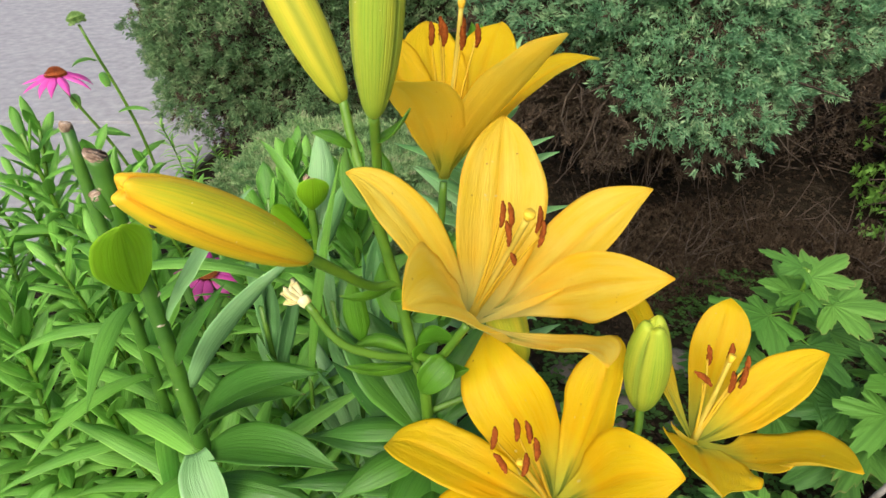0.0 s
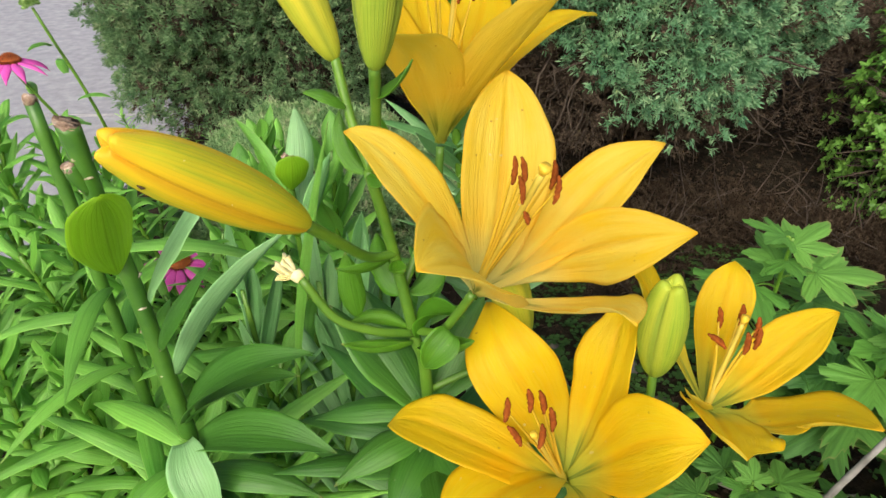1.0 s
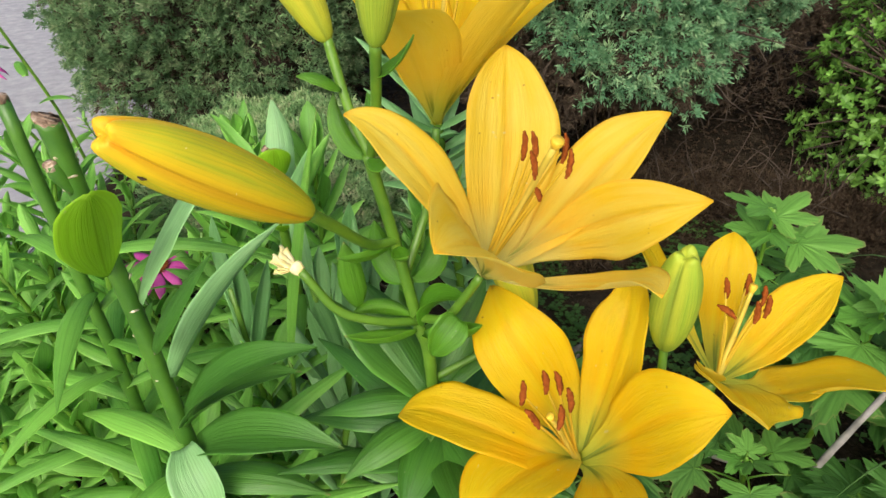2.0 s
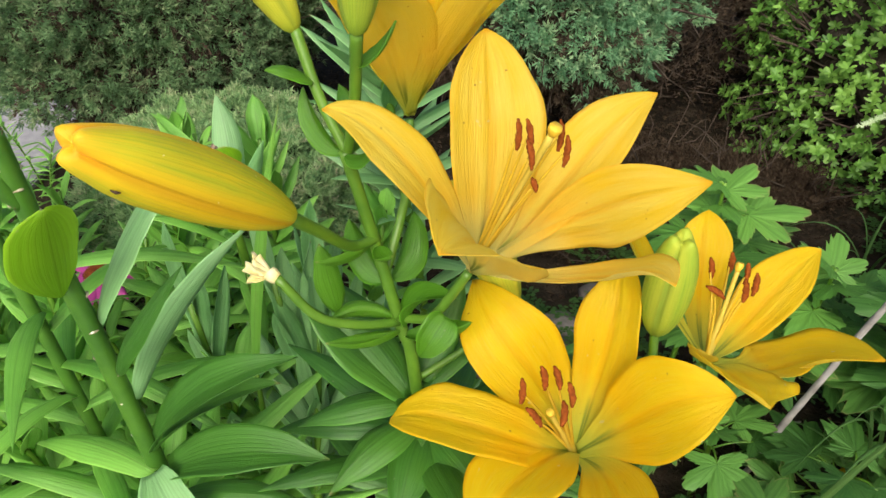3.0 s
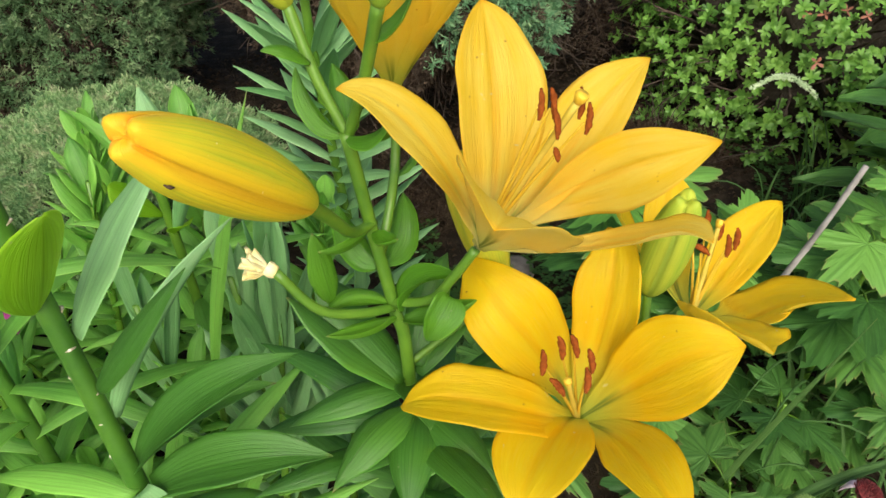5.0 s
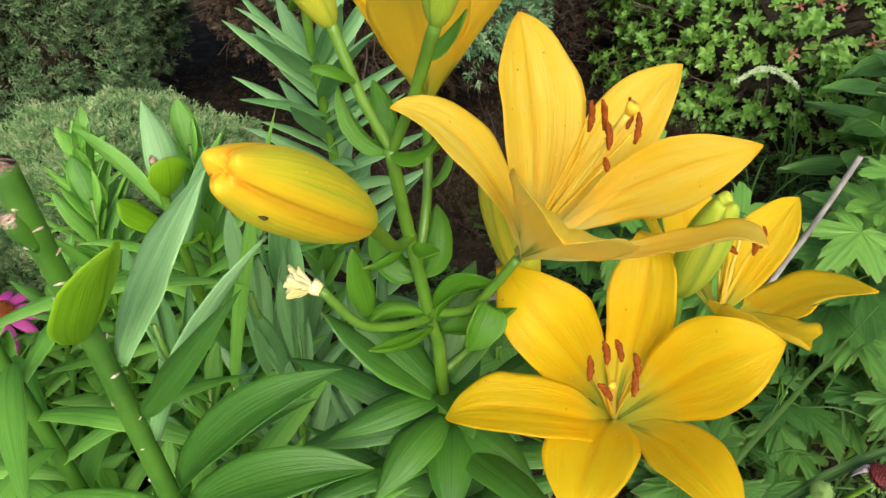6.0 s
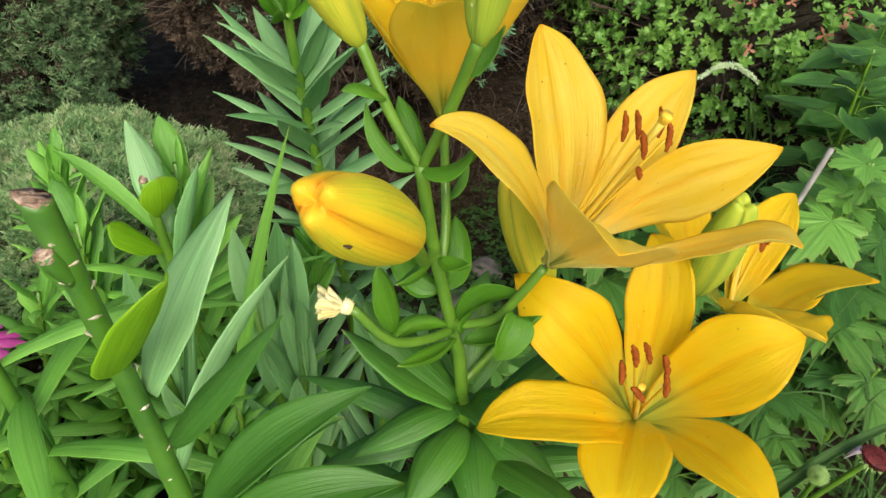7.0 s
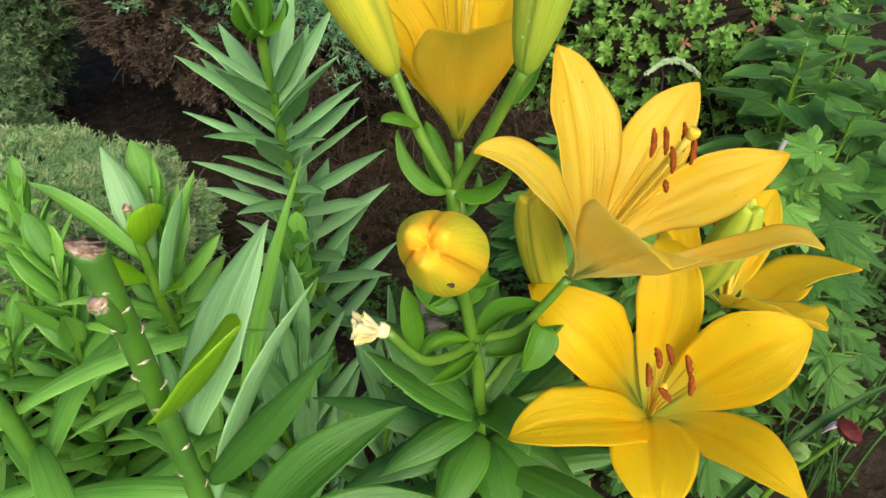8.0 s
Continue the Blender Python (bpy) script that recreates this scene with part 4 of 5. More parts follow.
lily_flower(lily, F2_BASE, (0.25, -0.37, 0.9), [
    ((0.0240, 0.2824, 0.5195), (0.0251, 0.2998, 0.5717), (0.0254, 0.3157, 0.5861), (-0.97, -0.11, 0.22), 0.0401, 0.25, -0.21),
    ((0.0050, 0.2675, 0.5263), (-0.0192, 0.2733, 0.5759), (-0.0396, 0.2810, 0.5736), (0.56, 0.73, 0.38), 0.0230, -0.25, 0.04),
    ((0.0430, 0.2860, 0.5093), (0.0608, 0.2908, 0.5525), (0.0888, 0.2939, 0.5624), (-0.44, 0.80, 0.40), 0.0300, 0.25, -0.00),
    ((0.0616, 0.2911, 0.5149), (0.0549, 0.2545, 0.5403), (0.0888, 0.2455, 0.5482), (-0.46, 0.22, 0.86), 0.0310, 0.25, -1.38),
    ((0.0150, 0.2607, 0.5168), (0.0065, 0.2367, 0.5518), (-0.0115, 0.2168, 0.5526), (0.56, -0.75, -0.28), 0.0500, 0.25, 0.0),
    ((0.0562, 0.2290, 0.5165), (0.0575, 0.2268, 0.5377), (0.0589, 0.2076, 0.5367), (0.85, 0.52, -0.05), 0.0216, 0.25, -0.39),
], [((0.023, 0.260, 0.567), (0.05, 0.1, 1)), ((0.025, 0.252, 0.563), (-0.15, 0.1, 1)), ((0.026, 0.257, 0.568), (-0.1, 0.1, 1)), ((0.028, 0.255, 0.550), (-0.3, 0, 1)), ((0.037, 0.258, 0.566), (0.1, 0.2, 1)), ((0.038, 0.254, 0.562), (0.15, 0.2, 1))],
    (0.033, 0.251, 0.572), M_PETAL_PALE, "open pale golden lily flower with rusty anthers")
lily_flower(lily, F3_BASE, (-0.33, -0.33, 0.88), [
    ((0.0539, 0.2902, 0.4245), (0.0166, 0.2660, 0.4714), (0.0218, 0.3194, 0.4660), (-0.92, -0.22, -0.31), 0.0409, 0.25, -1.06),
    ((0.0713, 0.2784, 0.4309), (0.0719, 0.2636, 0.4850), (0.0837, 0.2972, 0.4818), (-0.63, 0.76, -0.17), 0.0318, 0.25, -0.24),
    ((0.0788, 0.2487, 0.4321), (0.0740, 0.2256, 0.4695), (0.0993, 0.2191, 0.4705), (-0.09, 0.83, 0.54), 0.0416, 0.25, 0.13),
    ((0.0347, 0.2403, 0.4275), (-0.0148, 0.2562, 0.4590), (-0.0270, 0.2717, 0.4315), (0.15, 0.98, 0.12), 0.0356, -0.25, 0.50),
    ((0.0434, 0.2510, 0.4239), (0.0041, 0.2189, 0.4398), (-0.0003, 0.2082, 0.4271), (-0.84, 0.53, 0.12), 0.0379, -0.25, 0.40),
    ((0.0706, 0.2362, 0.4115), (0.0443, 0.2023, 0.4435), (0.0557, 0.1791, 0.4271), (0.99, 0.05, 0.13), 0.0307, 0.25, -0.34),
], [((0.023, 0.243, 0.466), (0.1, 0.3, 1)), ((0.033, 0.247, 0.467), (-0.1, 0.3, 1)), ((0.038, 0.245, 0.468), (-0.2, 0.3, 1)), ((0.041, 0.237, 0.466), (-0.1, 0.3, 1)), ((0.036, 0.231, 0.463), (0.1, 0.3, 1)), ((0.026, 0.235, 0.459), (-0.5, 0.2, 0.8))],
    (0.0355, 0.2425, 0.452), M_PETAL, "wide open golden-yellow lily flower")
lily_flower(lily, F4_BASE, (0.25, 0.15, 0.95), [
    ((0.1460, 0.3320, 0.4189), (0.1628, 0.3569, 0.4569), (0.1582, 0.3515, 0.4674), (-0.92, 0.40, 0.05), 0.0294, 0.25, 0.07),
    ((0.1552, 0.2973, 0.4249), (0.1743, 0.3018, 0.4601), (0.1919, 0.3031, 0.4684), (-0.44, 0.88, 0.18), 0.0291, 0.25, -0.09),
    ((0.1612, 0.2558, 0.4277), (0.1738, 0.2927, 0.4184), (0.1852, 0.2420, 0.4518), (0.56, 0.77, -0.31), 0.0496, 0.25, 0.00),
    ((0.1191, 0.2481, 0.4538), (0.1114, 0.2344, 0.4599), (0.1161, 0.2194, 0.4600), (0.92, -0.21, -0.34), 0.0462, 0.25, -0.29),
    ((0.1080, 0.3100, 0.4550), (0.0960, 0.3200, 0.4850), (0.0880, 0.3080, 0.4920), (0.43, 0.90, 0.00), 0.0280, -0.25, 0.0),
    ((0.1170, 0.2700, 0.4400), (0.1110, 0.2640, 0.4500), (0.1080, 0.2610, 0.4560), (0.55, -0.80, 0.00), 0.0150, 0.3, 0.0),
], [((0.130, 0.297, 0.471), (-0.1, 0.2, 1)), ((0.141, 0.299, 0.471), (0.2, 0.3, 1)), ((0.122, 0.278, 0.472), (-0.8, 0.3, 0.6)), ((0.150, 0.298, 0.464), (0.2, 0.3, 1)), ((0.134, 0.275, 0.473), (0.1, 0.3, 1)), ((0.139, 0.276, 0.475), (0.2, 0.3, 1))],
    (0.136, 0.285, 0.480), M_PETAL, "open golden lily flower in the lower cluster")
lily_flower(lily, F1_BASE, (0.05, 0.02, 0.98), [
    ((-0.016, 0.352, 0.568), (-0.026, 0.366, 0.598), (-0.042, 0.378, 0.612), (0.50, 0.85, 0.0), 0.036, -0.25, 0.0),
    ((-0.007, 0.335, 0.566), (-0.012, 0.320, 0.600), (-0.024, 0.308, 0.603), (0.90, -0.40, 0.0), 0.040, 0.30, 0.0),
    ((0.010, 0.334, 0.570), (0.034, 0.330, 0.598), (0.052, 0.332, 0.618), (0.45, 0.75, -0.3), 0.040, 0.40, 0.0),
    ((0.016, 0.356, 0.566), (0.050, 0.378, 0.598), (0.078, 0.392, 0.590), (-0.45, 0.80, -0.1), 0.030, 0.25, 0.0),
    ((0.010, 0.366, 0.566), (0.020, 0.392, 0.596), (0.027, 0.412, 0.604), (-0.90, 0.30, 0.0), 0.034, 0.25, 0.0),
    ((-0.004, 0.366, 0.566), (-0.010, 0.390, 0.596), (-0.014, 0.412, 0.604), (-0.95, -0.20, 0.0), 0.034, 0.25, 0.0),
], [((-0.008, 0.345, 0.614), (0, 0, 1)), ((-0.002, 0.340, 0.615), (0, 0, 1)), ((0.006, 0.345, 0.612), (0, 0, 1)), ((0.013, 0.350, 0.612), (0, 0, 1)), ((0.006, 0.358, 0.614), (0, 0, 1)), ((-0.004, 0.355, 0.614), (0, 0, 1))],
    (0.006, 0.347, 0.628), M_PETAL, "upright golden lily flower at the top")

# the withered flower at the end of its stalk
wither = part("withered_flower", tube("withered_flower", [(-0.0668, 0.301, 0.4937), (-0.0685, 0.3022, 0.4946), (-0.0700, 0.3032, 0.4955)], (0.0024, 0.0032, 0.0034), M_CREAM, n=6, sides=10, lump=0.2), lily, "withered cream flower remnant")
for k in range(9):
    th = k * 2.4
    o = vec((-0.0693, 0.3028, 0.4950))
    d = unit(vec((-0.70, 0.42, 0.30)) + (0.42 + 0.10 * (k % 4)) * vec((math.cos(th) * 0.5, math.cos(th) * 0.8, math.sin(th))))
    e = unit(np.cross(d, [math.cos(th), 0.2, math.sin(th)]))
    L = 0.0100 + 0.0018 * (k % 3)
    po = part("scrap", blade("scrap", o + d * 0.0005, o + d * L * 0.4 + e * 0.001, o + d * L * 0.8 - e * 0.001, o + d * L, e, 0.0072, M_CREAM, "bract", 0.6, 0.10, 0.03, 0.0005, 9, 7, k, 0.5), wither)
    po.location = (0, 0, 0)

# bracts round the stalks
BRACTS = [
    ((-0.044, 0.3155, 0.461), (-0.0485, 0.319, 0.497), 0.0150, (0, -0.002, 0), (1, 0.3, 0.1), 0.3),
    ((-0.019, 0.313, 0.456), (-0.048, 0.310, 0.461), 0.0115, (0, 0.004, 0.006), (0.1, 0.7, 0.7), 1.2),
    ((-0.017, 0.309, 0.449), (-0.051, 0.298, 0.458), 0.0120, (0, -0.003, -0.005), (-0.3, -0.9, 0.25), 1.1),
    ((-0.014, 0.308, 0.453), (0.008, 0.291, 0.478), 0.0150, (-0.003, 0.008, 0.006), (0.4, 0.7, 0.5), 1.2),
    ((-0.014, 0.307, 0.448), (0.012, 0.284, 0.470), 0.0170, (0.003, -0.004, -0.005), (0.66, 0.7, 0.2), 1.0),
    ((0.002, 0.287, 0.472), (-0.011, 0.284, 0.454), 0.0180, (-0.002, -0.005, 0.002), (0.8, -0.45, -0.55), 0.5),
    ((-0.034, 0.306, 0.545), (-0.046, 0.321, 0.568), 0.0115, (-0.004, 0.000, -0.004), None, 0.5),
    ((-0.033, 0.307, 0.545), (-0.032, 0.323, 0.567), 0.0130, (0.004, 0.003, -0.003), None, 0.7),
    ((-0.033, 0.303, 0.546), (-0.020, 0.285, 0.560), 0.0110, (0.002, -0.002, -0.004), None, 0.8),
    ((-0.042, 0.312, 0.572), (-0.0585, 0.309, 0.5795), 0.0095, (0, 0, 0.004), (0, 1, 0.3), 0.3),
    ((-0.027, 0.280, 0.588), (-0.013, 0.280, 0.602), 0.0085, (0.002, 0, -0.003), (0.3, 0.8, 0.4), 0.3),
    ((-0.006, 0.337, 0.506), (0.010, 0.346, 0.520), 0.0085, (0.002, 0, -0.003), (0.3, -0.8, 0.5), 0.5),
    ((-0.025, 0.311, 0.500), (-0.050, 0.296, 0.503), 0.0130, (0, -0.002, -0.006), (0.3, -0.6, 0.6), 0.6),
    ((-0.024, 0.309, 0.498), (-0.019, 0.292, 0.504), 0.0090, (0, -0.002, -0.004), (0.9, 0.2, 0.3), 0.6),
    ((-0.020, 0.318, 0.474), (-0.034, 0.332, 0.500), 0.0180, (-0.002, 0.002, -0.006), (0.8, 0.5, 0.2), 0.7),
    ((-0.018, 0.318, 0.474), (-0.004, 0.332, 0.500), 0.0180, (0.004, 0.002, -0.006), (0.8, -0.5, 0.2), 0.7),
]
for k, (b, t, w, bow, side, cup) in enumerate(BRACTS):
    leaf_between("bract", lily, b, t, w * (0.72 if 0 < k < 5 else 0.88), M_BRACT, bow, side, "heart" if k == 5 else "bract", cup, k, thick=0.0006)

# leaves of the flowering stem
LEAVES = [
    ((-0.012, 0.317, 0.398), (-0.062, 0.338, 0.452), 0.034, (-0.004, 0.006, 0.004), (0.5, 0.5, -0.5), 0.3),
    ((-0.012, 0.316, 0.402), (-0.046, 0.350, 0.455), 0.030, (-0.004, 0.006, 0.004), (0.7, 0.3, -0.2), 0.3),
    ((-0.015, 0.313, 0.400), (-0.072, 0.315, 0.391), 0.021, (0, -0.002, 0.012), None, 0.4),
    ((-0.010, 0.312, 0.400), (-0.014, 0.272, 0.411), 0.024, (0.002, 0, 0.010), (1, 0, 0.1), 0.4),
    ((-0.006, 0.321, 0.400), (0.046, 0.350, 0.424), 0.024, (0, 0, 0.006), (0.5, -0.6, 0.5), 0.4),
    ((-0.006, 0.320, 0.405), (0.022, 0.345, 0.452), 0.022, (0, 0.006, 0), (0.8, -0.4, 0), 0.4),
    ((-0.012, 0.312, 0.385), (-0.060, 0.285, 0.372), 0.024, (0, 0, 0.012), None, 0.4),
    ((-0.008, 0.310, 0.380), (-0.030, 0.262, 0.366), 0.026, (0, 0, 0.014), None, 0.4),
    ((-0.006, 0.312, 0.380), (0.016, 0.262, 0.372), 0.024, (0, 0, 0.012), None, 0.4),
    ((-0.012, 0.318, 0.375), (-0.086, 0.330, 0.375), 0.024, (0, 0, 0.012), None, 0.4),
]
for k, (b, t, w, bow, side, cup) in enumerate(LEAVES):
    leaf_between("leaf", lily, b, t, w, M_LEAF, bow, side, "strap", cup, k)
rngl = np.random.RandomState(3)
for k in range(46):
    z = 0.372 - 0.0065 * k
    th = k * 2.4
    d = vec((math.cos(th), math.sin(th), 0.2 + 0.3 * rngl.rand() - 0.008 * k))
    L = 0.070 + 0.045 * rngl.rand()
    b = vec((-0.008, 0.318, z))
    leaf_between("leaf", lily, b, b + d * L, 0.020, M_LEAF, bow=(0, 0, 0.012), seed=k)

# ---- the cut stem ----
stub = thing("cut_stem", (-0.150, 0.322, 0.0), "thick dark green lily stem cut off at the top", "stem")
SL = [(-0.140, 0.335, -0.01), (-0.146, 0.328, 0.30), (-0.151, 0.319, 0.455), (-0.1545, 0.3105, 0.53), (-0.1570, 0.3090, 0.567)]
TOP = vec(SL[-1])


def slanted(data, reach=0.02):
    """The upper end of the stem is cut on a slant, with a torn lip."""
    v, f, uv = data
    out = []
    for q in v:
        k = max(0.0, 1 - (TOP[2] - q[2]) / reach) ** 2
        dx, dy = q[0] - TOP[0], q[1] - TOP[1]
        lip = 0.0006 * math.sin(9 * math.atan2(dy, dx)) + 0.0018 * math.exp(-((dx + 0.006) / 0.002) ** 2)
        out.append(vec((q[0] - 0.15 * k * max(0, -dx), q[1], q[2] + k * (-0.30 * dx + 0.10 * dy + lip))))
    return out, f, uv


v, f, uv = slanted(tube_data(SL, (0.0060, 0.0054, 0.0044, 0.0041, 0.0049), n=60, sides=26))
cut = part("stem", mesh_of("stem", v, f, M_STEM_DARK, uv), stub)
v, f, uv = slanted(tube_data([TOP - vec((0, 0, 0.0010)), TOP + vec((0, 0, 0.0004)), TOP + vec((0, 0, 0.0009)), TOP - vec((0, 0, 0.0010))], (0.0047, 0.0049, 0.0044, 0.0026), n=9, sides=26, lump=0.06, seed=4))
part("cut_face", mesh_of("cut_face", v, f, M_CUT, uv), stub, "dry brown cut surface")
part("stump", tube("stump", [(-0.1555, 0.3085, 0.536), (-0.1585, 0.3065, 0.545), (-0.1598, 0.3058, 0.5500)], (0.0026, 0.0037, 0.0032), M_STEM_DARK, n=8, sides=12, lump=0.08), stub)
part("stump_face", tube("stump_face", [(-0.1594, 0.3060, 0.5480), (-0.1600, 0.3057, 0.5512), (-0.1599, 0.3058, 0.5505)], (0.0035, 0.0032, 0.0023), M_CUT, n=5, sides=14, lump=0.3, seed=2), stub, "dry brown broken side shoot")
line = smooth_line(SL, 80)
for k in range(27):
    c = line[78 - int(1.75 * k) - 8]
    th = -1.9 + 2.4 * k
    n = vec((math.cos(th), math.sin(th), 0))
    s = vec((-math.sin(th), math.cos(th), 0))
    o = c + n * (0.0041 + 0.00035 * (k % 3))
    part("leaf_scar", tube("leaf_scar", [o - s * (0.0018 + 0.0004 * (k % 4)) - n * 0.0007, o + vec((0, 0, 0.0005)) + n * 0.0002, o + s * 0.0026 - n * 0.0010], (0.0002, 0.0007, 0.0003), M_SCAR, n=7, sides=7, lump=0.7, seed=k), stub)
STUB_LEAVES = [
    ((-0.1555, 0.3125, 0.4910), (-0.1300, 0.2640, 0.5565), 0.028, (0.000, -0.003, -0.005), (0.78, 0.61, 0.15), 0.45, "round", M_BACKLIT_LEAF),
    ((-0.1455, 0.3125, 0.447), (-0.0975, 0.280, 0.519), 0.0135, (-0.007, -0.004, -0.002), (0.2, -0.83, -0.52), 0.40, "strap", M_LEAF),
    ((-0.147, 0.318, 0.474), (-0.096, 0.333, 0.541), 0.029, (-0.006, -0.002, 0.004), (0.30, -0.95, 0.0), 0.15, "strap", M_LEAF_BLUE),
    ((-0.144, 0.322, 0.420), (-0.079, 0.344, 0.497), 0.017, (-0.006, 0, 0.004), (0.5, 0.6, -0.4), 0.6, "strap", M_LEAF_BLUE),
    ((-0.141, 0.313, 0.397), (-0.064, 0.295, 0.455), 0.025, (-0.008, -0.004, 0.016), (0.1, 0.9, 0.25), 0.4, "strap", M_LEAF),
    ((-0.141, 0.318, 0.372), (-0.057, 0.287, 0.395), 0.027, (0, -0.004, 0.018), (0.2, 0.9, 0.3), 0.4, "strap", M_LEAF),
    ((-0.142, 0.318, 0.390), (-0.075, 0.305, 0.432), 0.020, (-0.004, 0.004, 0.008), (0.2, 0.9, 0.2), 0.5, "strap", M_LEAF),
    ((-0.148, 0.318, 0.372), (-0.226, 0.372, 0.352), 0.019, (0, 0, 0.016), None, 0.4, "strap", M_LEAF_BRIGHT),
    ((-0.146, 0.312, 0.378), (-0.124, 0.285, 0.338), 0.026, (0, -0.008, 0.010), (1, 0.2, 0.2), 0.4, "strap", M_LEAF_BLUE),
    ((-0.146, 0.312, 0.360), (-0.180, 0.270, 0.345), 0.018, (0, 0, 0.016), None, 0.4, "strap", M_LEAF_BRIGHT),
    ((-0.146, 0.316, 0.350), (-0.070, 0.300, 0.345), 0.024, (0, 0, 0.016), None, 0.4, "strap", M_LEAF),
    ((-0.146, 0.316, 0.340), (-0.100, 0.265, 0.335), 0.024, (0, 0, 0.016), None, 0.4, "strap", M_LEAF),
]
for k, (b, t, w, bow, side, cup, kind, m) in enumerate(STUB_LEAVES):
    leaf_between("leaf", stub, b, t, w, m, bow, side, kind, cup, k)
for k in range(26):
    z = 0.33 - 0.010 * k
    th = k * 2.4 + 0.5
    d = vec((math.cos(th), math.sin(th), 0.25 + 0.2 * rngl.rand()))
    b = vec((-0.144, 0.327, z))
    leaf_between("leaf", stub, b, b + d * (0.085 + 0.03 * rngl.rand()), 0.016, M_LEAF_BRIGHT, bow=(0, 0, 0.012), seed=k)

stub_b = thing("cut_stem", (-0.208, 0.385, 0.0), "thinner green lily stem cut off with a dry top", "stem")
part("stem", tube("stem", [(-0.190, 0.40, -0.01), (-0.200, 0.392, 0.3), (-0.212, 0.384, 0.551)], (0.0046, 0.0042, 0.0036), M_STEM_DARK, n=24, sides=14), stub_b)
part("cut_face", tube("cut_face", [(-0.212, 0.384, 0.550), (-0.2122, 0.3838, 0.5535), (-0.2120, 0.384, 0.5545)], (0.0036, 0.0035, 0.0025), M_CUT, n=4, sides=14, lump=0.15), stub_b, "dry brown cut surface")
for k in range(24):
    th = k * 2.4
    b = vec((-0.203, 0.389, 0.455 - 0.012 * k))
    d = vec((math.cos(th), math.sin(th), 0.05 - 0.25 * rngl.rand()))
    leaf_between("leaf", stub_b, b, b + d * (0.085 + 0.035 * rngl.rand()), 0.0135, M_LEAF_BRIGHT, bow=(0, 0, 0.020), seed=k)

# a third cut stem with a few round and strap leaves near its top
stub_c = thing("cut_stem", (-0.120, 0.548, 0.0), "slender cut lily stem with fresh round leaves", "stem")
part("stem", tube("stem", [(-0.108, 0.556, -0.01), (-0.112, 0.552, 0.25), (-0.119, 0.548, 0.394), (-0.121, 0.546, 0.446)], (0.0045, 0.0042, 0.0036, 0.0030), M_STEM, n=24, sides=12), stub_c)
part("cut_face", tube("cut_face", [(-0.121, 0.546, 0.4455), (-0.1211, 0.5459, 0.4475), (-0.121, 0.546, 0.4470)], (0.0031, 0.0030, 0.0018), M_CUT, n=4, sides=12, lump=0.15), stub_c, "dry brown cut surface")
TOP_LEAVES = [
    ((-0.118, 0.545, 0.418), (-0.112, 0.528, 0.455), 0.026, (0.002, -0.006, 0), (0.95, 0.2, 0.1), 0.3, "round", M_BACKLIT_LEAF),
    ((-0.116, 0.552, 0.400), (-0.120, 0.600, 0.468), 0.024, (0.004, 0.004, 0.004), (0.9, 0.1, -0.2), 0.35, "strap", M_LEAF_BLUE),
    ((-0.122, 0.550, 0.405), (-0.168, 0.590, 0.461), 0.015, (-0.002, 0.002, 0.010), (0.5, -0.3, 0.6), 0.4, "strap", M_LEAF_BRIGHT),
    ((-0.122, 0.546, 0.390), (-0.150, 0.538, 0.424), 0.022, (-0.002, -0.002, 0.004), (0.3, 0.8, 0.3), 0.3, "round", M_BACKLIT_LEAF),
    ((-0.112, 0.548, 0.385), (-0.072, 0.560, 0.452), 0.014, (0.004, 0, 0.004), (0.7, 0.4, -0.3), 0.5, "strap", M_LEAF_BRIGHT),
    ((-0.114, 0.545, 0.375), (-0.085, 0.545, 0.450), 0.016, (0.002, 0, 0.004), (0.7, 0.4, -0.3), 0.5, "strap", M_LEAF_BLUE),
    ((-0.117, 0.543, 0.375), (-0.105, 0.522, 0.392), 0.020, (0.000, -0.004, 0.004), (0.9, 0.3, 0.1), 0.3, "round", M_BACKLIT_LEAF),
    ((-0.122, 0.545, 0.365), (-0.180, 0.530, 0.405), 0.015, (0, 0, 0.012), None, 0.4, "strap", M_LEAF_BRIGHT),
    ((-0.120, 0.542, 0.350), (-0.145, 0.490, 0.388), 0.015, (0, 0, 0.012), None, 0.4, "strap", M_LEAF_BRIGHT),
    ((-0.112, 0.545, 0.345), (-0.050, 0.520, 0.372), 0.016, (0, 0, 0.012), None, 0.4, "strap", M_LEAF_BRIGHT),
]
for k, (b, t, w, bow, side, cup, kind, m) in enumerate(TOP_LEAVES):
    leaf_between("leaf", stub_c, b, t, w, m, bow, side, kind, cup, k)
for k in range(16):
    th = k * 2.4
    b = vec((-0.113, 0.552, 0.33 - 0.012 * k))
    d = vec((math.cos(th), math.sin(th), 0.1))
    leaf_between("leaf", stub_c, b, b + d * (0.08 + 0.03 * rngl.rand()), 0.0145, M_LEAF_BRIGHT, bow=(0, 0, 0.014), seed=k)

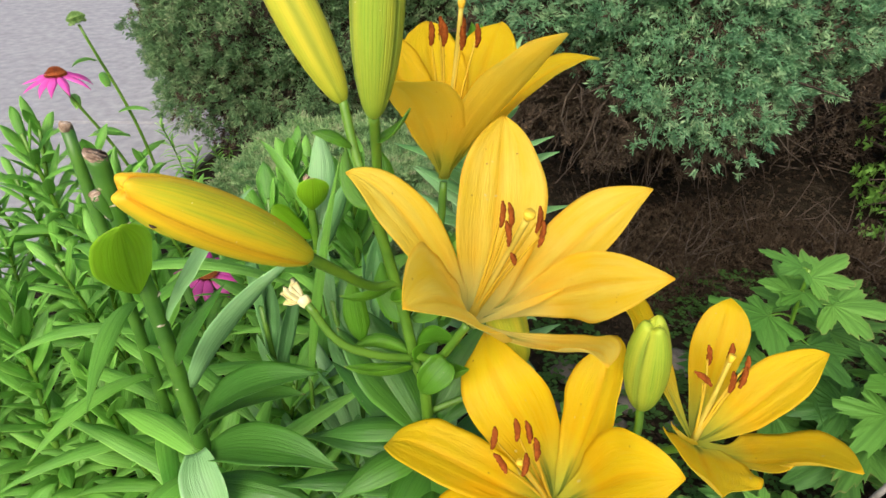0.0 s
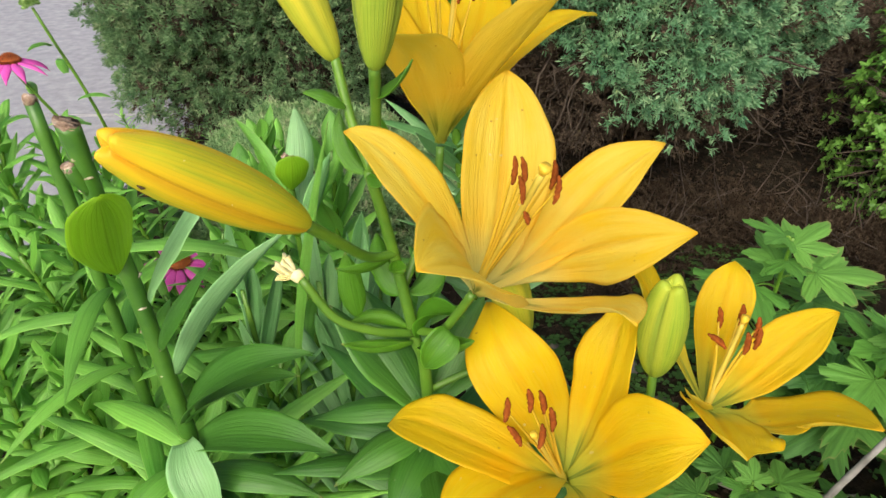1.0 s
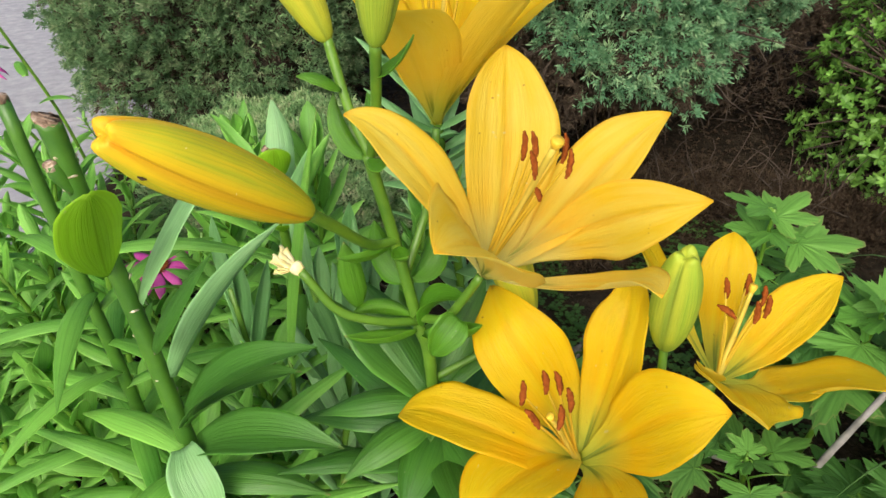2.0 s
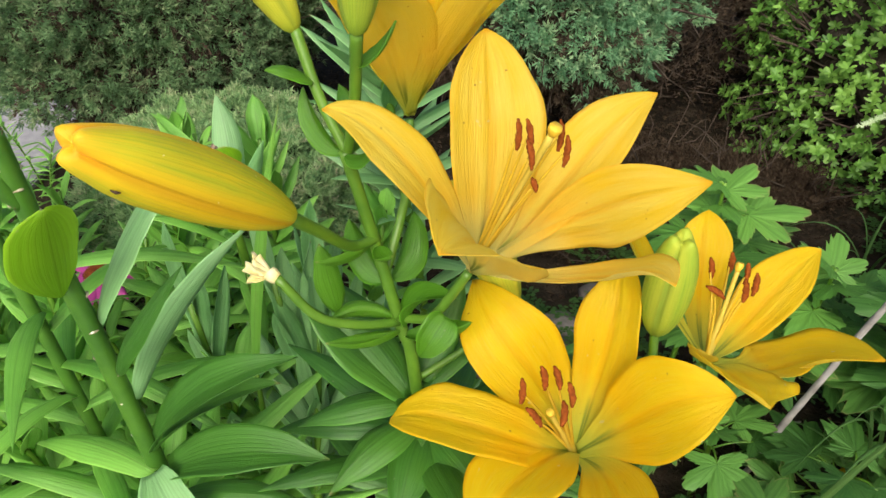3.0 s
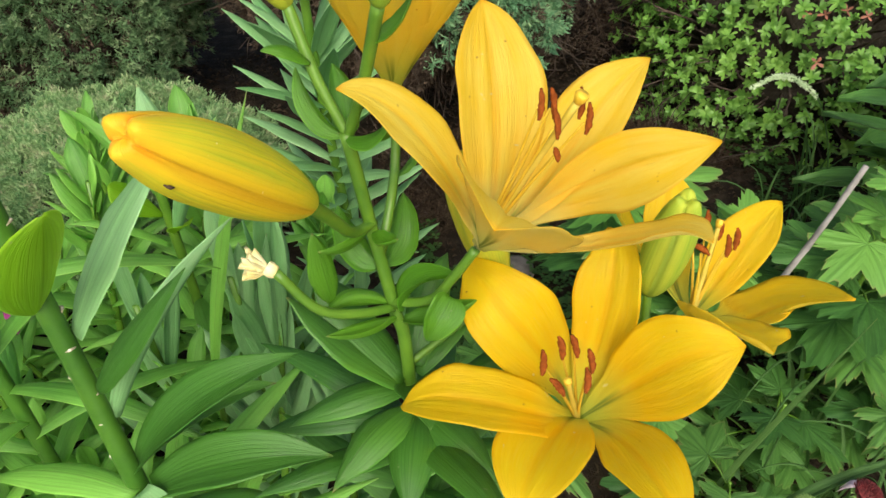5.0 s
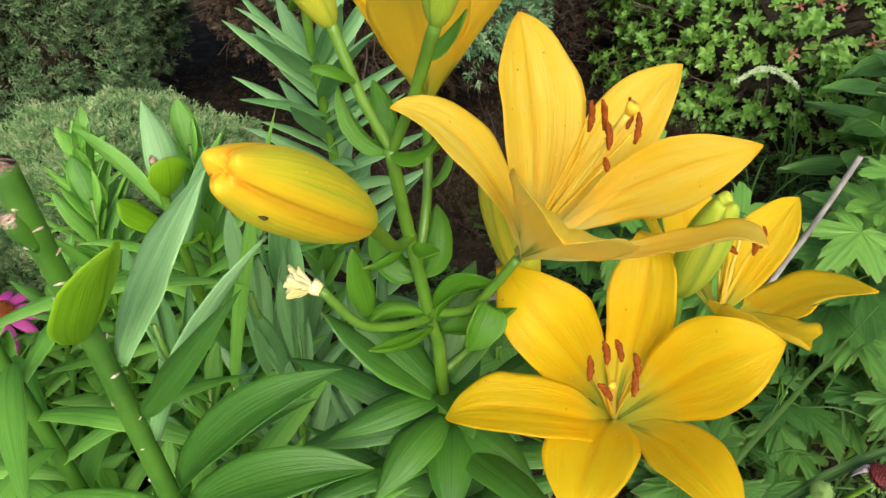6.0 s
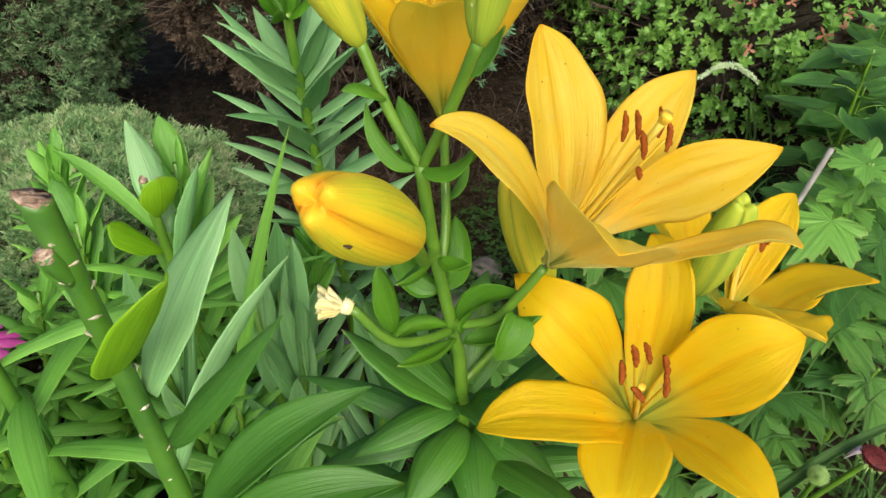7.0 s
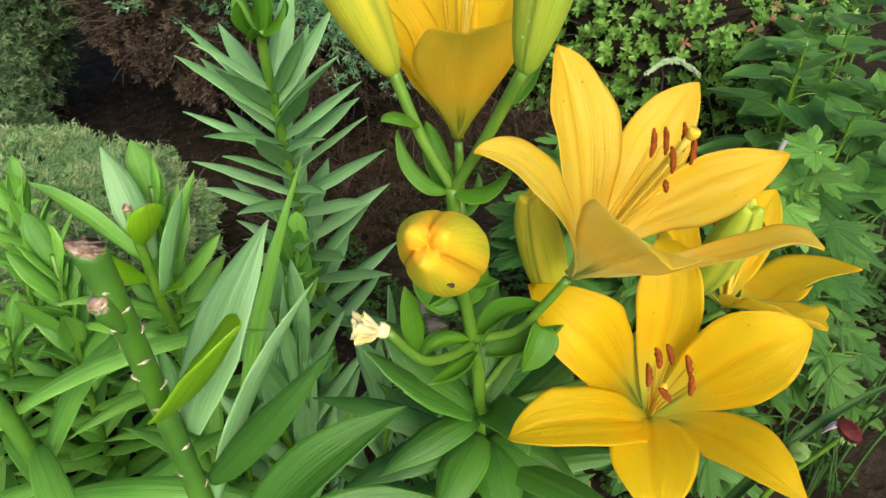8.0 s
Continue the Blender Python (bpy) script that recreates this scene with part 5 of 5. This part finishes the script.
# ---- lily stems behind ----
rear = thing("lily_plant", (0.044, 0.665, 0), "leafy lily stem standing behind the flowers", "plant", "lily stems behind")
REAR = [(0.044, 0.665, -0.01), (0.040, 0.655, 0.20), (0.024, 0.640, 0.36), (0.0135, 0.626, 0.465), (0.010, 0.620, 0.515)]
part("stem", tube("stem", REAR, (0.0052, 0.0048, 0.0044, 0.0042, 0.0036), M_STEM, n=40, sides=12), rear)
axis = smooth_line(REAR, 200)
rrear = np.random.RandomState(60)
for k in range(52):
    b = axis[44 + int(k * 2.1)]
    q = k / 51
    th = 0.35 + k * 2.4 + rrear.uniform(-.25, .25)
    el = rrear.uniform(0.28, 0.62) + 0.35 * q ** 3
    d = vec((math.cos(th) * math.cos(el), math.sin(th) * math.cos(el), math.sin(el)))
    l = rrear.uniform(0.078, 0.104) * (1 - 0.12 * q)
    bow = vec((0, 0, rrear.uniform(0.004, 0.010)))
    leaf_between("leaf", rear, b, b + d * l, rrear.uniform(0.0175, 0.0225), M_LEAF_BLUE, bow, np.cross(d, [0, 0, 1.0]) + rrear.normal(size=3) * 0.12, "strap", 0.45, k, rrear.uniform(-.3, .3))
for k, (dx, dy, dz) in enumerate([(0.018, -0.012, 0.026), (-0.016, -0.010, 0.030), (-0.006, 0.014, 0.034), (0.010, 0.012, 0.040), (-0.010, -0.018, 0.012), (0.002, -0.004, 0.045)]):
    b = vec(REAR[-1]) - vec((0, 0, 0.004))
    leaf_between("bract", rear, b, b + vec((dx, dy, dz)), 0.016, M_BRACT, (dx * 0.3, dy * 0.3, 0), None, "bract", 0.6, k, thick=0.0006)
rear_b = procedural_lily("lily_plant", 0.42, 46, 0.085, 0.019, M_LEAF_BRIGHT, M_STEM, "lower fresh green lily stem without flowers", 61, (-0.05, -0.1), "lily stems behind", 0.35, 0.35)
rear_b.matrix_basis = pose(-0.105, 0.66, 0, 0, 0, 40)
for k, (x, y, sc) in enumerate([(-0.165, 0.74, 0.92), (-0.205, 0.62, 0.95), (-0.06, 0.58, 0.85), (-0.26, 0.52, 0.92), (-0.34, 0.44, 0.88), (-0.21, 0.43, 0.86)]):
    copy_thing(rear_b, pose(x, y, 0, 4 * (k % 3 - 1), 3 * (k % 2), 57 * k) @ Matrix.Scale(sc, 4))
rear_c = procedural_lily("lily_plant", 0.40, 21, 0.125, 0.0150, M_LEAF_BLUE, M_STEM, "blue-green lily shoot with upright strap leaves", 62, (-0.05, -0.08), "lily stems behind", 0.25, 0.65)
rear_c.matrix_basis = pose(-0.065, 0.47, 0)
for k, (x, y, sc) in enumerate([(-0.125, 0.46, 0.95), (-0.045, 0.41, 0.92), (-0.10, 0.40, 0.95), (0.03, 0.44, 0.78), (-0.02, 0.52, 0.85), (-0.085, 0.53, 0.95)]):
    copy_thing(rear_c, pose(x, y, 0, 4 * (k % 3 - 1), 3 * (k % 2), 77 * k) @ Matrix.Scale(sc, 4))
tall_shoot = thing("lily_plant", (-0.118, 0.450, 0), "young lily shoot with one tall narrow leaf", "plant", "lily stems behind")
part("stem", tube("stem", [(-0.118, 0.450, -0.01), (-0.114, 0.446, 0.18), (-0.108, 0.439, 0.33)], (0.0036, 0.0030, 0.0016), M_STEM, n=16, sides=8), tall_shoot)
leaf_between("leaf", tall_shoot, (-0.110, 0.441, 0.315), (-0.0598, 0.3805, 0.5395), 0.0085, M_LEAF_BRIGHT, (-0.006, 0.004, 0.0), (0.8, -0.5, 0.1), "strap", 0.3, 1)
for k in range(9):
    b = vec((-0.115, 0.447, 0.30 - 0.024 * k))
    d = vec((math.cos(2.4 * k), math.sin(2.4 * k), 0.55))
    leaf_between("leaf", tall_shoot, b, b + d * 0.075, 0.014, M_LEAF_BRIGHT, (0, 0, 0.012), seed=k)


# ---- coneflowers ----
def coneflower(head, root, r, rays, cone, ray_mat, label, seed, tilt=(0, 0, 1), ray_len=0.034, hang=0, bow=0.01, leaves=0):
    rng = np.random.RandomState(seed)
    h = vec(head)
    ob = thing("coneflower", (root[0], root[1], 0), label, "flower", "coneflowers")
    z = unit(vec(tilt))
    part("stem", tube("stem", [(root[0], root[1], -0.01), (root[0] * .5 + h[0] * .5 + bow, root[1] * .5 + h[1] * .5, h[2] * 0.6), h - z * r * 0.6], (0.0030, 0.0024, 0.0020), M_STEM, n=16, sides=8), ob)
    for k in range(leaves):
        q = 0.30 + 0.56 * k / max(1, leaves - 1)
        b = vec((root[0] + (h[0] - root[0]) * q, root[1] + (h[1] - root[1]) * q, h[2] * (q + 0.02)))
        d = vec((math.cos(2.4 * k + 0.3), math.sin(2.4 * k + 0.3), 0.12))
        leaf_between("leaf", ob, b, b + d * (0.075 - 0.03 * q), 0.021 - 0.008 * q, M_LEAF_BRIGHT, (0, 0, 0.010), seed=k)
    x = unit(np.cross(z, [0.2, 1, 0.1]))
    y = np.cross(z, x)
    items = []
    for k in range(170):
        q = math.sqrt((k + 0.5) / 170)
        th = k * 2.39996
        o = h + (x * math.cos(th) + y * math.sin(th)) * r * q + z * r * 0.75 * (1 - q * q)
        d = unit(z + (x * math.cos(th) + y * math.sin(th)) * q * 1.2)
        items.append(tube_data([o - d * r * .3, o + d * r * 0.28], (r * 0.10, r * 0.03), n=3, sides=5))
    items.append(tube_data([h - z * r * 0.25, h + z * r * 0.3, h + z * r * 0.72], (r * 0.5, r, r * 0.35), n=9, sides=16))
    v, f, uv = join_data(items)
    part("cone", mesh_of("cone", v, f, cone, uv, smooth=False), ob, "spiky seed cone")
    items = []
    for k in range(30):
        th = k * 2.39996
        d = x * math.cos(th) + y * math.sin(th)
        o = h + d * r * 0.7 - z * r * (0.1 + 0.25 * rng.rand())
        items.append(tube_data([o, o + d * r * 0.45 - z * r * 0.3 * rng.rand()], (r * 0.11, r * 0.02), n=3, sides=4))
    v, f, uv = join_data(items)
    tagged(part("calyx", mesh_of("calyx", v, f, M_CONE_GREEN, uv, smooth=False), ob, "small green bracts under the cone"), "small green bracts under the cone", kind="stuff")
    for k in range(rays or hang):
        th = 2 * math.pi * k / max(rays, 1) + rng.uniform(-.12, .12) if rays else -1.2 + 0.45 * k
        d = x * math.cos(th) + y * math.sin(th)
        b = h + d * r * 0.85
        fall = rng.uniform(.25, .6) if rays else 1.1
        t = b + d * ray_len * rng.uniform(.85, 1.1) * (1 if rays else 0.25) - z * ray_len * fall
        part("ray_petal", blade("ray_petal", b, b + d * ray_len * .3, b + d * ray_len * (.75 if rays else .3) - z * ray_len * .12, t, np.cross(d, z), 0.0125 if rays else 0.005, ray_mat, "strap", 0.3, 0.01, 0.03, 0.0004, 10, 7, k), ob)
    return ob


coneflower((-0.546, 0.950, 0.403), (-0.44, 1.00), 0.0125, 12, M_CONE, M_PINK, "pink coneflower with a domed orange centre", 1, leaves=7)
coneflower((-0.297, 0.728, 0.234), (-0.27, 0.76), 0.0125, 12, M_CONE, M_PINK, "pink coneflower among green leaves", 2, (0.1, -0.3, 1))
coneflower((0.278, 0.245, 0.257), (0.23, 0.31), 0.0092, 0, M_CONE_RED, M_PINK_PALE, "spent dark red coneflower head with faded rays", 3, (0.25, -0.35, 1), 0.013, 2)
coneflower((-0.511, 0.973, 0.472), (-0.44, 1.02), 0.011, 0, M_CONE_GREEN, M_PINK, "green unopened coneflower bud on a thin stem", 4, (-0.3, 0.1, 1), leaves=8)
coneflower((0.246, 0.259, 0.243), (0.22, 0.30), 0.0068, 0, M_CONE_GREEN, M_PINK, "small green coneflower bud on a hooked stem", 5, (-0.7, -0.2, 0.6), bow=0.03)


# ---- plants of the right-hand bed ----
def lobed_leaf(seed, size, material):
    """A palmate leaf with five toothed lobes, folded a little along its veins."""
    rng = np.random.RandomState(seed)
    lobes = [(-1.9, .60), (-0.95, .84), (0.0, 1.0), (0.95, .84), (1.9, .60)]
    rim = []
    for a, L in lobes:
        w = 0.45
        for q, rr in ((-1.0, .48), (-.74, .70), (-.66, .64), (-.44, .88), (-.36, .82), (-.18, .95), (0, 1.0), (.18, .95), (.36, .82), (.44, .88), (.66, .70), (.74, .70)):
            rim.append((a + q * w, L * rr * (1 + 0.06 * rng.randn())))
    rim = [(-2.75, .16)] + rim + [(2.46, .22), (2.75, .16)]
    verts, faces, uvs = [], [], []
    for ring in (0.0, 0.34, 0.68, 1.0):
        for a, r in rim:
            x, y = math.sin(a) * r * ring, math.cos(a) * r * ring
            fold = 0.022 * math.cos(a * 6.28) * ring * r
            z = fold - 0.16 * (ring * r) ** 2 + 0.02 * rng.randn() * ring
            verts.append((x * size, y * size, z * size))
            uvs.append((0.5 + 0.5 * math.sin(a * 6.28 / 2) * ring * 0.6, ring))
    n = len(rim)
    for i in range(3):
        for j in range(n - 1):
            faces.append((i * n + j, i * n + j + 1, (i + 1) * n + j + 1, (i + 1) * n + j))
    return mesh_of("leaf", verts, faces, material, uvs)


def heart_leaf(seed, size):
    rng = np.random.RandomState(seed)
    verts, faces, uvs = [], [], []
    n, rows = 13, 8
    for i in range(rows):
        s = i / (rows - 1)
        w = size * 0.48 * math.sin(math.pi * min(1, 0.22 + 0.78 * s)) ** 0.8 * (1 - s ** 4 * 0.9)
        for j in range(n):
            u = j / (n - 1) * 2 - 1
            back = -0.22 * size * abs(u) ** 1.5 * (1 - s)
            verts.append((u * w, s * size + back, size * (0.10 * u * u - 0.15 * s * s + 0.012 * math.sin(9 * u) + 0.01 * rng.randn())))
            uvs.append((u / 2 + .5, s))
    faces = [(i * n + j, i * n + j + 1, (i + 1) * n + j + 1, (i + 1) * n + j) for i in range(rows - 1) for j in range(n - 1)]
    return mesh_of("leaf", verts, faces, M_MAPLE, uvs)


LOBED = [lobed_leaf(k, 0.068, M_MAPLE) for k in range(5)]
LOBED_YOUNG = [lobed_leaf(k + 9, 0.066, M_MAPLE_YOUNG) for k in range(3)]
HEART = [heart_leaf(k, 0.065) for k in range(4)]


def broad_plant(name, root, top, leaves, kinds, label, category, seed, size=1.0, tip=True):
    rng = np.random.RandomState(seed)
    r, t = vec((*root, -0.01)), vec(top)
    ob = thing(name, (*root, 0), label, category, "broad-leaved plants")
    line = [r, r + (t - r) * 0.5 + vec((0.012, 0.008, 0)), t]
    part("stem", tube("stem", line, (0.0038, 0.003, 0.0018), M_STEM, n=20, sides=8), ob)
    pts = smooth_line(line, 50)
    for k in range(leaves):
        q = 0.36 + 0.64 * (k + 0.5) / leaves
        b = pts[min(49, int(q * 49))]
        th = k * 2.4 + rng.uniform(-.4, .4)
        young = tip and q > 0.86
        pl = (0.075 - 0.05 * q) * rng.uniform(.7, 1.3) * (0.35 if young else 1)
        d = vec((math.cos(th), math.sin(th), 0.35 + (0.7 if young else 0)))
        e = b + unit(d) * pl
        part("leaf_stalk", tube("leaf_stalk", [b, b + unit(d) * pl * .5 + vec((0, 0, .004)), e], (0.0013, 0.0011, 0.0009), M_STEM, n=6, sides=5), ob)
        sc = size * (1.12 - 0.15 * q) * rng.uniform(.85, 1.15) * (0.72 if young else 1)
        m = Matrix.Translation(Vector(e) - ob.location) @ Matrix.Rotation(th - math.pi / 2, 4, "Z") @ Matrix.Rotation(rng.uniform(-.30, .25) + (0.5 if young else 0), 4, "X") @ Matrix.Rotation(rng.uniform(-.3, .3), 4, "Y") @ Matrix.Scale(sc, 4)
        fresh = kinds is LOBED and tip and q > 0.74
        part("leaf", LOBED_YOUNG[k % 3] if fresh else kinds[k % len(kinds)], ob, m=m)
    return ob


broad_plant("lobed_leaf_plant", (0.34, 0.66), (0.352, 0.63, 0.315), 18, LOBED, "green plant with toothed lobed leaves", "plant", 31)
broad_plant("lobed_leaf_plant", (0.50, 0.48), (0.512, 0.445, 0.335), 18, LOBED, "green plant with toothed lobed leaves in the bed", "plant", 32)
broad_plant("lobed_leaf_plant", (0.42, 0.58), (0.44, 0.55, 0.25), 18, LOBED, "low green plant with toothed lobed leaves", "plant", 33)
broad_plant("lobed_leaf_plant", (0.62, 0.55), (0.63, 0.52, 0.27), 18, LOBED, "green plant with toothed lobed leaves in the bed", "plant", 35)
broad_plant("lobed_leaf_plant", (0.12, 0.50), (0.11, 0.485, 0.24), 14, LOBED, "low green plant behind the lily flowers", "plant", 36, 0.85)
broad_plant("lobed_leaf_plant", (0.30, 0.50), (0.30, 0.49, 0.12), 12, LOBED, "low green plant with toothed lobed leaves", "plant", 39, 0.7)
for k, (x, y, z) in enumerate([(0.40, 0.41, 0.13), (0.50, 0.36, 0.14), (0.58, 0.43, 0.17), (0.66, 0.47, 0.19), (0.31, 0.37, 0.10)]):
    broad_plant("lobed_leaf_plant", (x - 0.01, y + 0.02), (x, y, z), 13, LOBED, "low dark green plant with toothed lobed leaves", "plant", 70 + k, 0.72, tip=False)
for k, (x, y, z) in enumerate([(0.76, 0.63, 0.345), (0.90, 0.65, 0.345), (1.02, 0.73, 0.30), (0.97, 0.60, 0.24), (0.74, 0.53, 0.285), (0.84, 0.50, 0.20)]):
    broad_plant("heart_leaf_plant", (x + 0.02, y + 0.03), (x, y, z), 13, HEART, "climbing plant with large heart-shaped leaves", "plant", 90 + k, 1.05)
broad_plant("heart_leaf_plant", (1.00, 0.80), (1.02, 0.78, 0.30), 16, HEART, "climbing plant with large heart-shaped leaves", "plant", 41)
broad_plant("heart_leaf_plant", (0.86, 0.70), (0.85, 0.68, 0.26), 14, HEART, "climbing plant with large heart-shaped leaves", "plant", 42)
broad_plant("heart_leaf_plant", (1.35, 0.86), (1.33, 0.84, 0.32), 16, HEART, "climbing plant with large heart-shaped leaves", "plant", 44)
broad_plant("heart_leaf_plant", (1.55, 0.98), (1.52, 0.94, 0.32), 16, HEART, "climbing plant with large heart-shaped leaves", "plant", 45)
broad_plant("heart_leaf_plant", (1.15, 0.66), (1.12, 0.62, 0.30), 14, HEART, "climbing plant with large heart-shaped leaves", "plant", 43)


def grass_tuft(root, blades, seed, length=0.30, label="tuft of thin green grass blades"):
    rng = np.random.RandomState(seed)
    ob = thing("grass_tuft", (*root, 0), label, "grass", "grass tufts")
    for k in range(blades):
        th = rng.uniform(0, 6.28)
        L = length * rng.uniform(.6, 1.15)
        lean = rng.uniform(.15, .7)
        b = vec((root[0] + rng.uniform(-.02, .02), root[1] + rng.uniform(-.02, .02), -0.004))
        d = vec((math.cos(th), math.sin(th), 0))
        t = b + d * L * lean + vec((0, 0, L * (1 - lean) * 0.9))
        part("blade", blade("blade", b, b + vec((0, 0, L * .4)) + d * L * .05, b + vec((0, 0, L * .75)) + d * L * lean * .4, t, np.cross(d, [0, 0, 1.0]), 0.0042, M_GRASS, "strap", 0.4, 0, 0.02, 0.0003, 14, 5, k), ob)


for k, (x, y) in enumerate([(0.66, 0.72), (0.74, 0.62), (0.58, 0.68), (0.80, 0.80), (0.70, 0.50), (0.90, 0.62), (0.46, 0.42), (1.0, 0.70), (0.62, 0.42), (0.78, 0.46), (1.2, 0.75)]):
    grass_tuft((x, y), 9, 50 + k)
for k, (x, y) in enumerate([(0.42, 0.36), (0.44, 0.29), (0.50, 0.33), (0.52, 0.42), (0.56, 0.50), (0.66, 0.62), (0.86, 0.55)]):
    grass_tuft((x, y), 10, 80 + k, 0.19 + 0.03 * (k % 3), "tuft of dark thin grass blades between the plants")

arc = thing("grass_tuft", (0.27, 0.36, 0), "long arching grass blade over the soil", "grass")
part("blade", blade("blade", (0.235, 0.33, -0.004), (0.205, 0.27, 0.22), (0.235, 0.262, 0.30), (0.42, 0.25, 0.235), (0.3, 0.9, 0.1), 0.010, M_GRASS, "strap", 0.5, 0, 0.03, 0.0004, 20, 7, 3), arc)
upright = thing("grass_tuft", (0.28, 0.38, 0), "thin upright grass blade", "grass")
part("blade", blade("blade", (0.29, 0.39, -0.004), (0.31, 0.38, 0.10), (0.34, 0.36, 0.20), (0.375, 0.345, 0.30), (0.8, -0.5, 0.1), 0.007, M_GRASS, "strap", 0.5, 0, 0.03, 0.0004, 16, 5, 4), upright)

# nodding seed head of a grass
seedy = thing("grass_stalk", (0.780, 0.74, 0), "grass stalk with a pale nodding seed head", "grass")
SEED = [(0.780, 0.74, -0.01), (0.772, 0.745, 0.14), (0.738, 0.755, 0.238), (0.702, 0.763, 0.280), (0.657, 0.770, 0.299), (0.613, 0.772, 0.288)]
part("stem", tube("stem", SEED, (0.0015, 0.0013, 0.0011, 0.0009, 0.0007, 0.0004), M_GRASS, n=30, sides=6), seedy)
sl = smooth_line(SEED, 160)
rs = np.random.RandomState(9)
items = []
for k in range(520):
    i = rs.randint(78, 159)
    q = sl[i]
    d = unit(rs.normal(size=3) + unit(sl[min(159, i + 1)] - sl[i - 1]) * 0.9)
    size = 0.75 + 0.5 * math.sin(math.pi * (i - 78) / 82)
    items.append(tube_data([q, q + d * 0.0024 * size, q + d * 0.0052 * size], (0.0004, 0.0009, 0.0002), n=4, sides=4))
v, f, uv = join_data(items)
part("seed_head", mesh_of("seed_head", v, f, M_SEED, uv), seedy, "pale green bristly seed head")

# low clover-like cover on the soil
rs = np.random.RandomState(14)
verts, faces = [], []
for k in range(5200):
    x, y = rs.uniform(0.12, 0.95), rs.uniform(0.28, 1.1)
    if noise.noise(Vector((x * 7, y * 7, 4.2))) < -0.08:
        continue
    z = ground_height(x, y) + rs.uniform(0.004, 0.03)
    for j in range(3):
        th = rs.uniform(0, 0.5) + j * 2.09
        L, w = rs.uniform(.006, .011), rs.uniform(.003, .005)
        d, e = vec((math.cos(th), math.sin(th), rs.uniform(-.2, .3))), vec((-math.sin(th), math.cos(th), rs.uniform(-.2, .2)))
        o = vec((x, y, z))
        i = len(verts)
        verts += [o, o + d * L * .6 + e * w, o + d * L, o + d * L * .6 - e * w]
        faces += [(i, i + 1, i + 2), (i, i + 2, i + 3)]
tagged(new("clover", fast_mesh("ground_cover", np.array(verts), np.array(faces), M_CLOVER)), "small clover-like leaves creeping over the soil", "ground cover", kind="stuff")

# fallen petals
for k, (x, y, a) in enumerate([(0.44, 0.465, 0.4), (0.40, 0.52, 2.0)]):
    z = ground_height(x, y) + 0.008
    ob = thing("fallen_petal", (x, y, 0), "yellow lily petal fallen onto the soil", "petal", "fallen petals")
    d = vec((math.cos(a), math.sin(a), 0))
    b = vec((x, y, z))
    part("blade", blade("blade", b, b + d * 0.015 + vec((0, 0, .012)), b + d * 0.03 + vec((0, 0, .012)), b + d * 0.045, (-math.sin(a), math.cos(a), 0.3), 0.016, M_PETAL, "tepal", 0.5, 0.05, 0.03, 0.0006, 14, 8, k), ob)

# ---- sticks ----
stick = thing("stick", (0.36, 0.50, 0.0), "weathered grey stick leaning out of the soil", "stick", "sticks")
part("shaft", tube("shaft", [(0.353, 0.505, -0.01), (0.364, 0.490, 0.06), (0.378, 0.484, 0.12), (0.388, 0.469, 0.19), (0.404, 0.461, 0.25), (0.413, 0.447, 0.31), (0.427, 0.437, 0.376)], (0.0036, 0.0033, 0.0034, 0.0030, 0.0031, 0.0026, 0.0026), M_STICK, n=40, sides=9, lump=0.2), stick)
twig = thing("stick", (0.36, 0.56, 0.0), "thin grey twig lying on the soil", "stick", "sticks")
part("shaft", tube("shaft", [(0.30, 0.60, 0.012), (0.36, 0.56, 0.02), (0.46, 0.55, 0.03)], (0.003, 0.0025, 0.0015), M_STICK, n=12, sides=7, lump=0.3), twig)
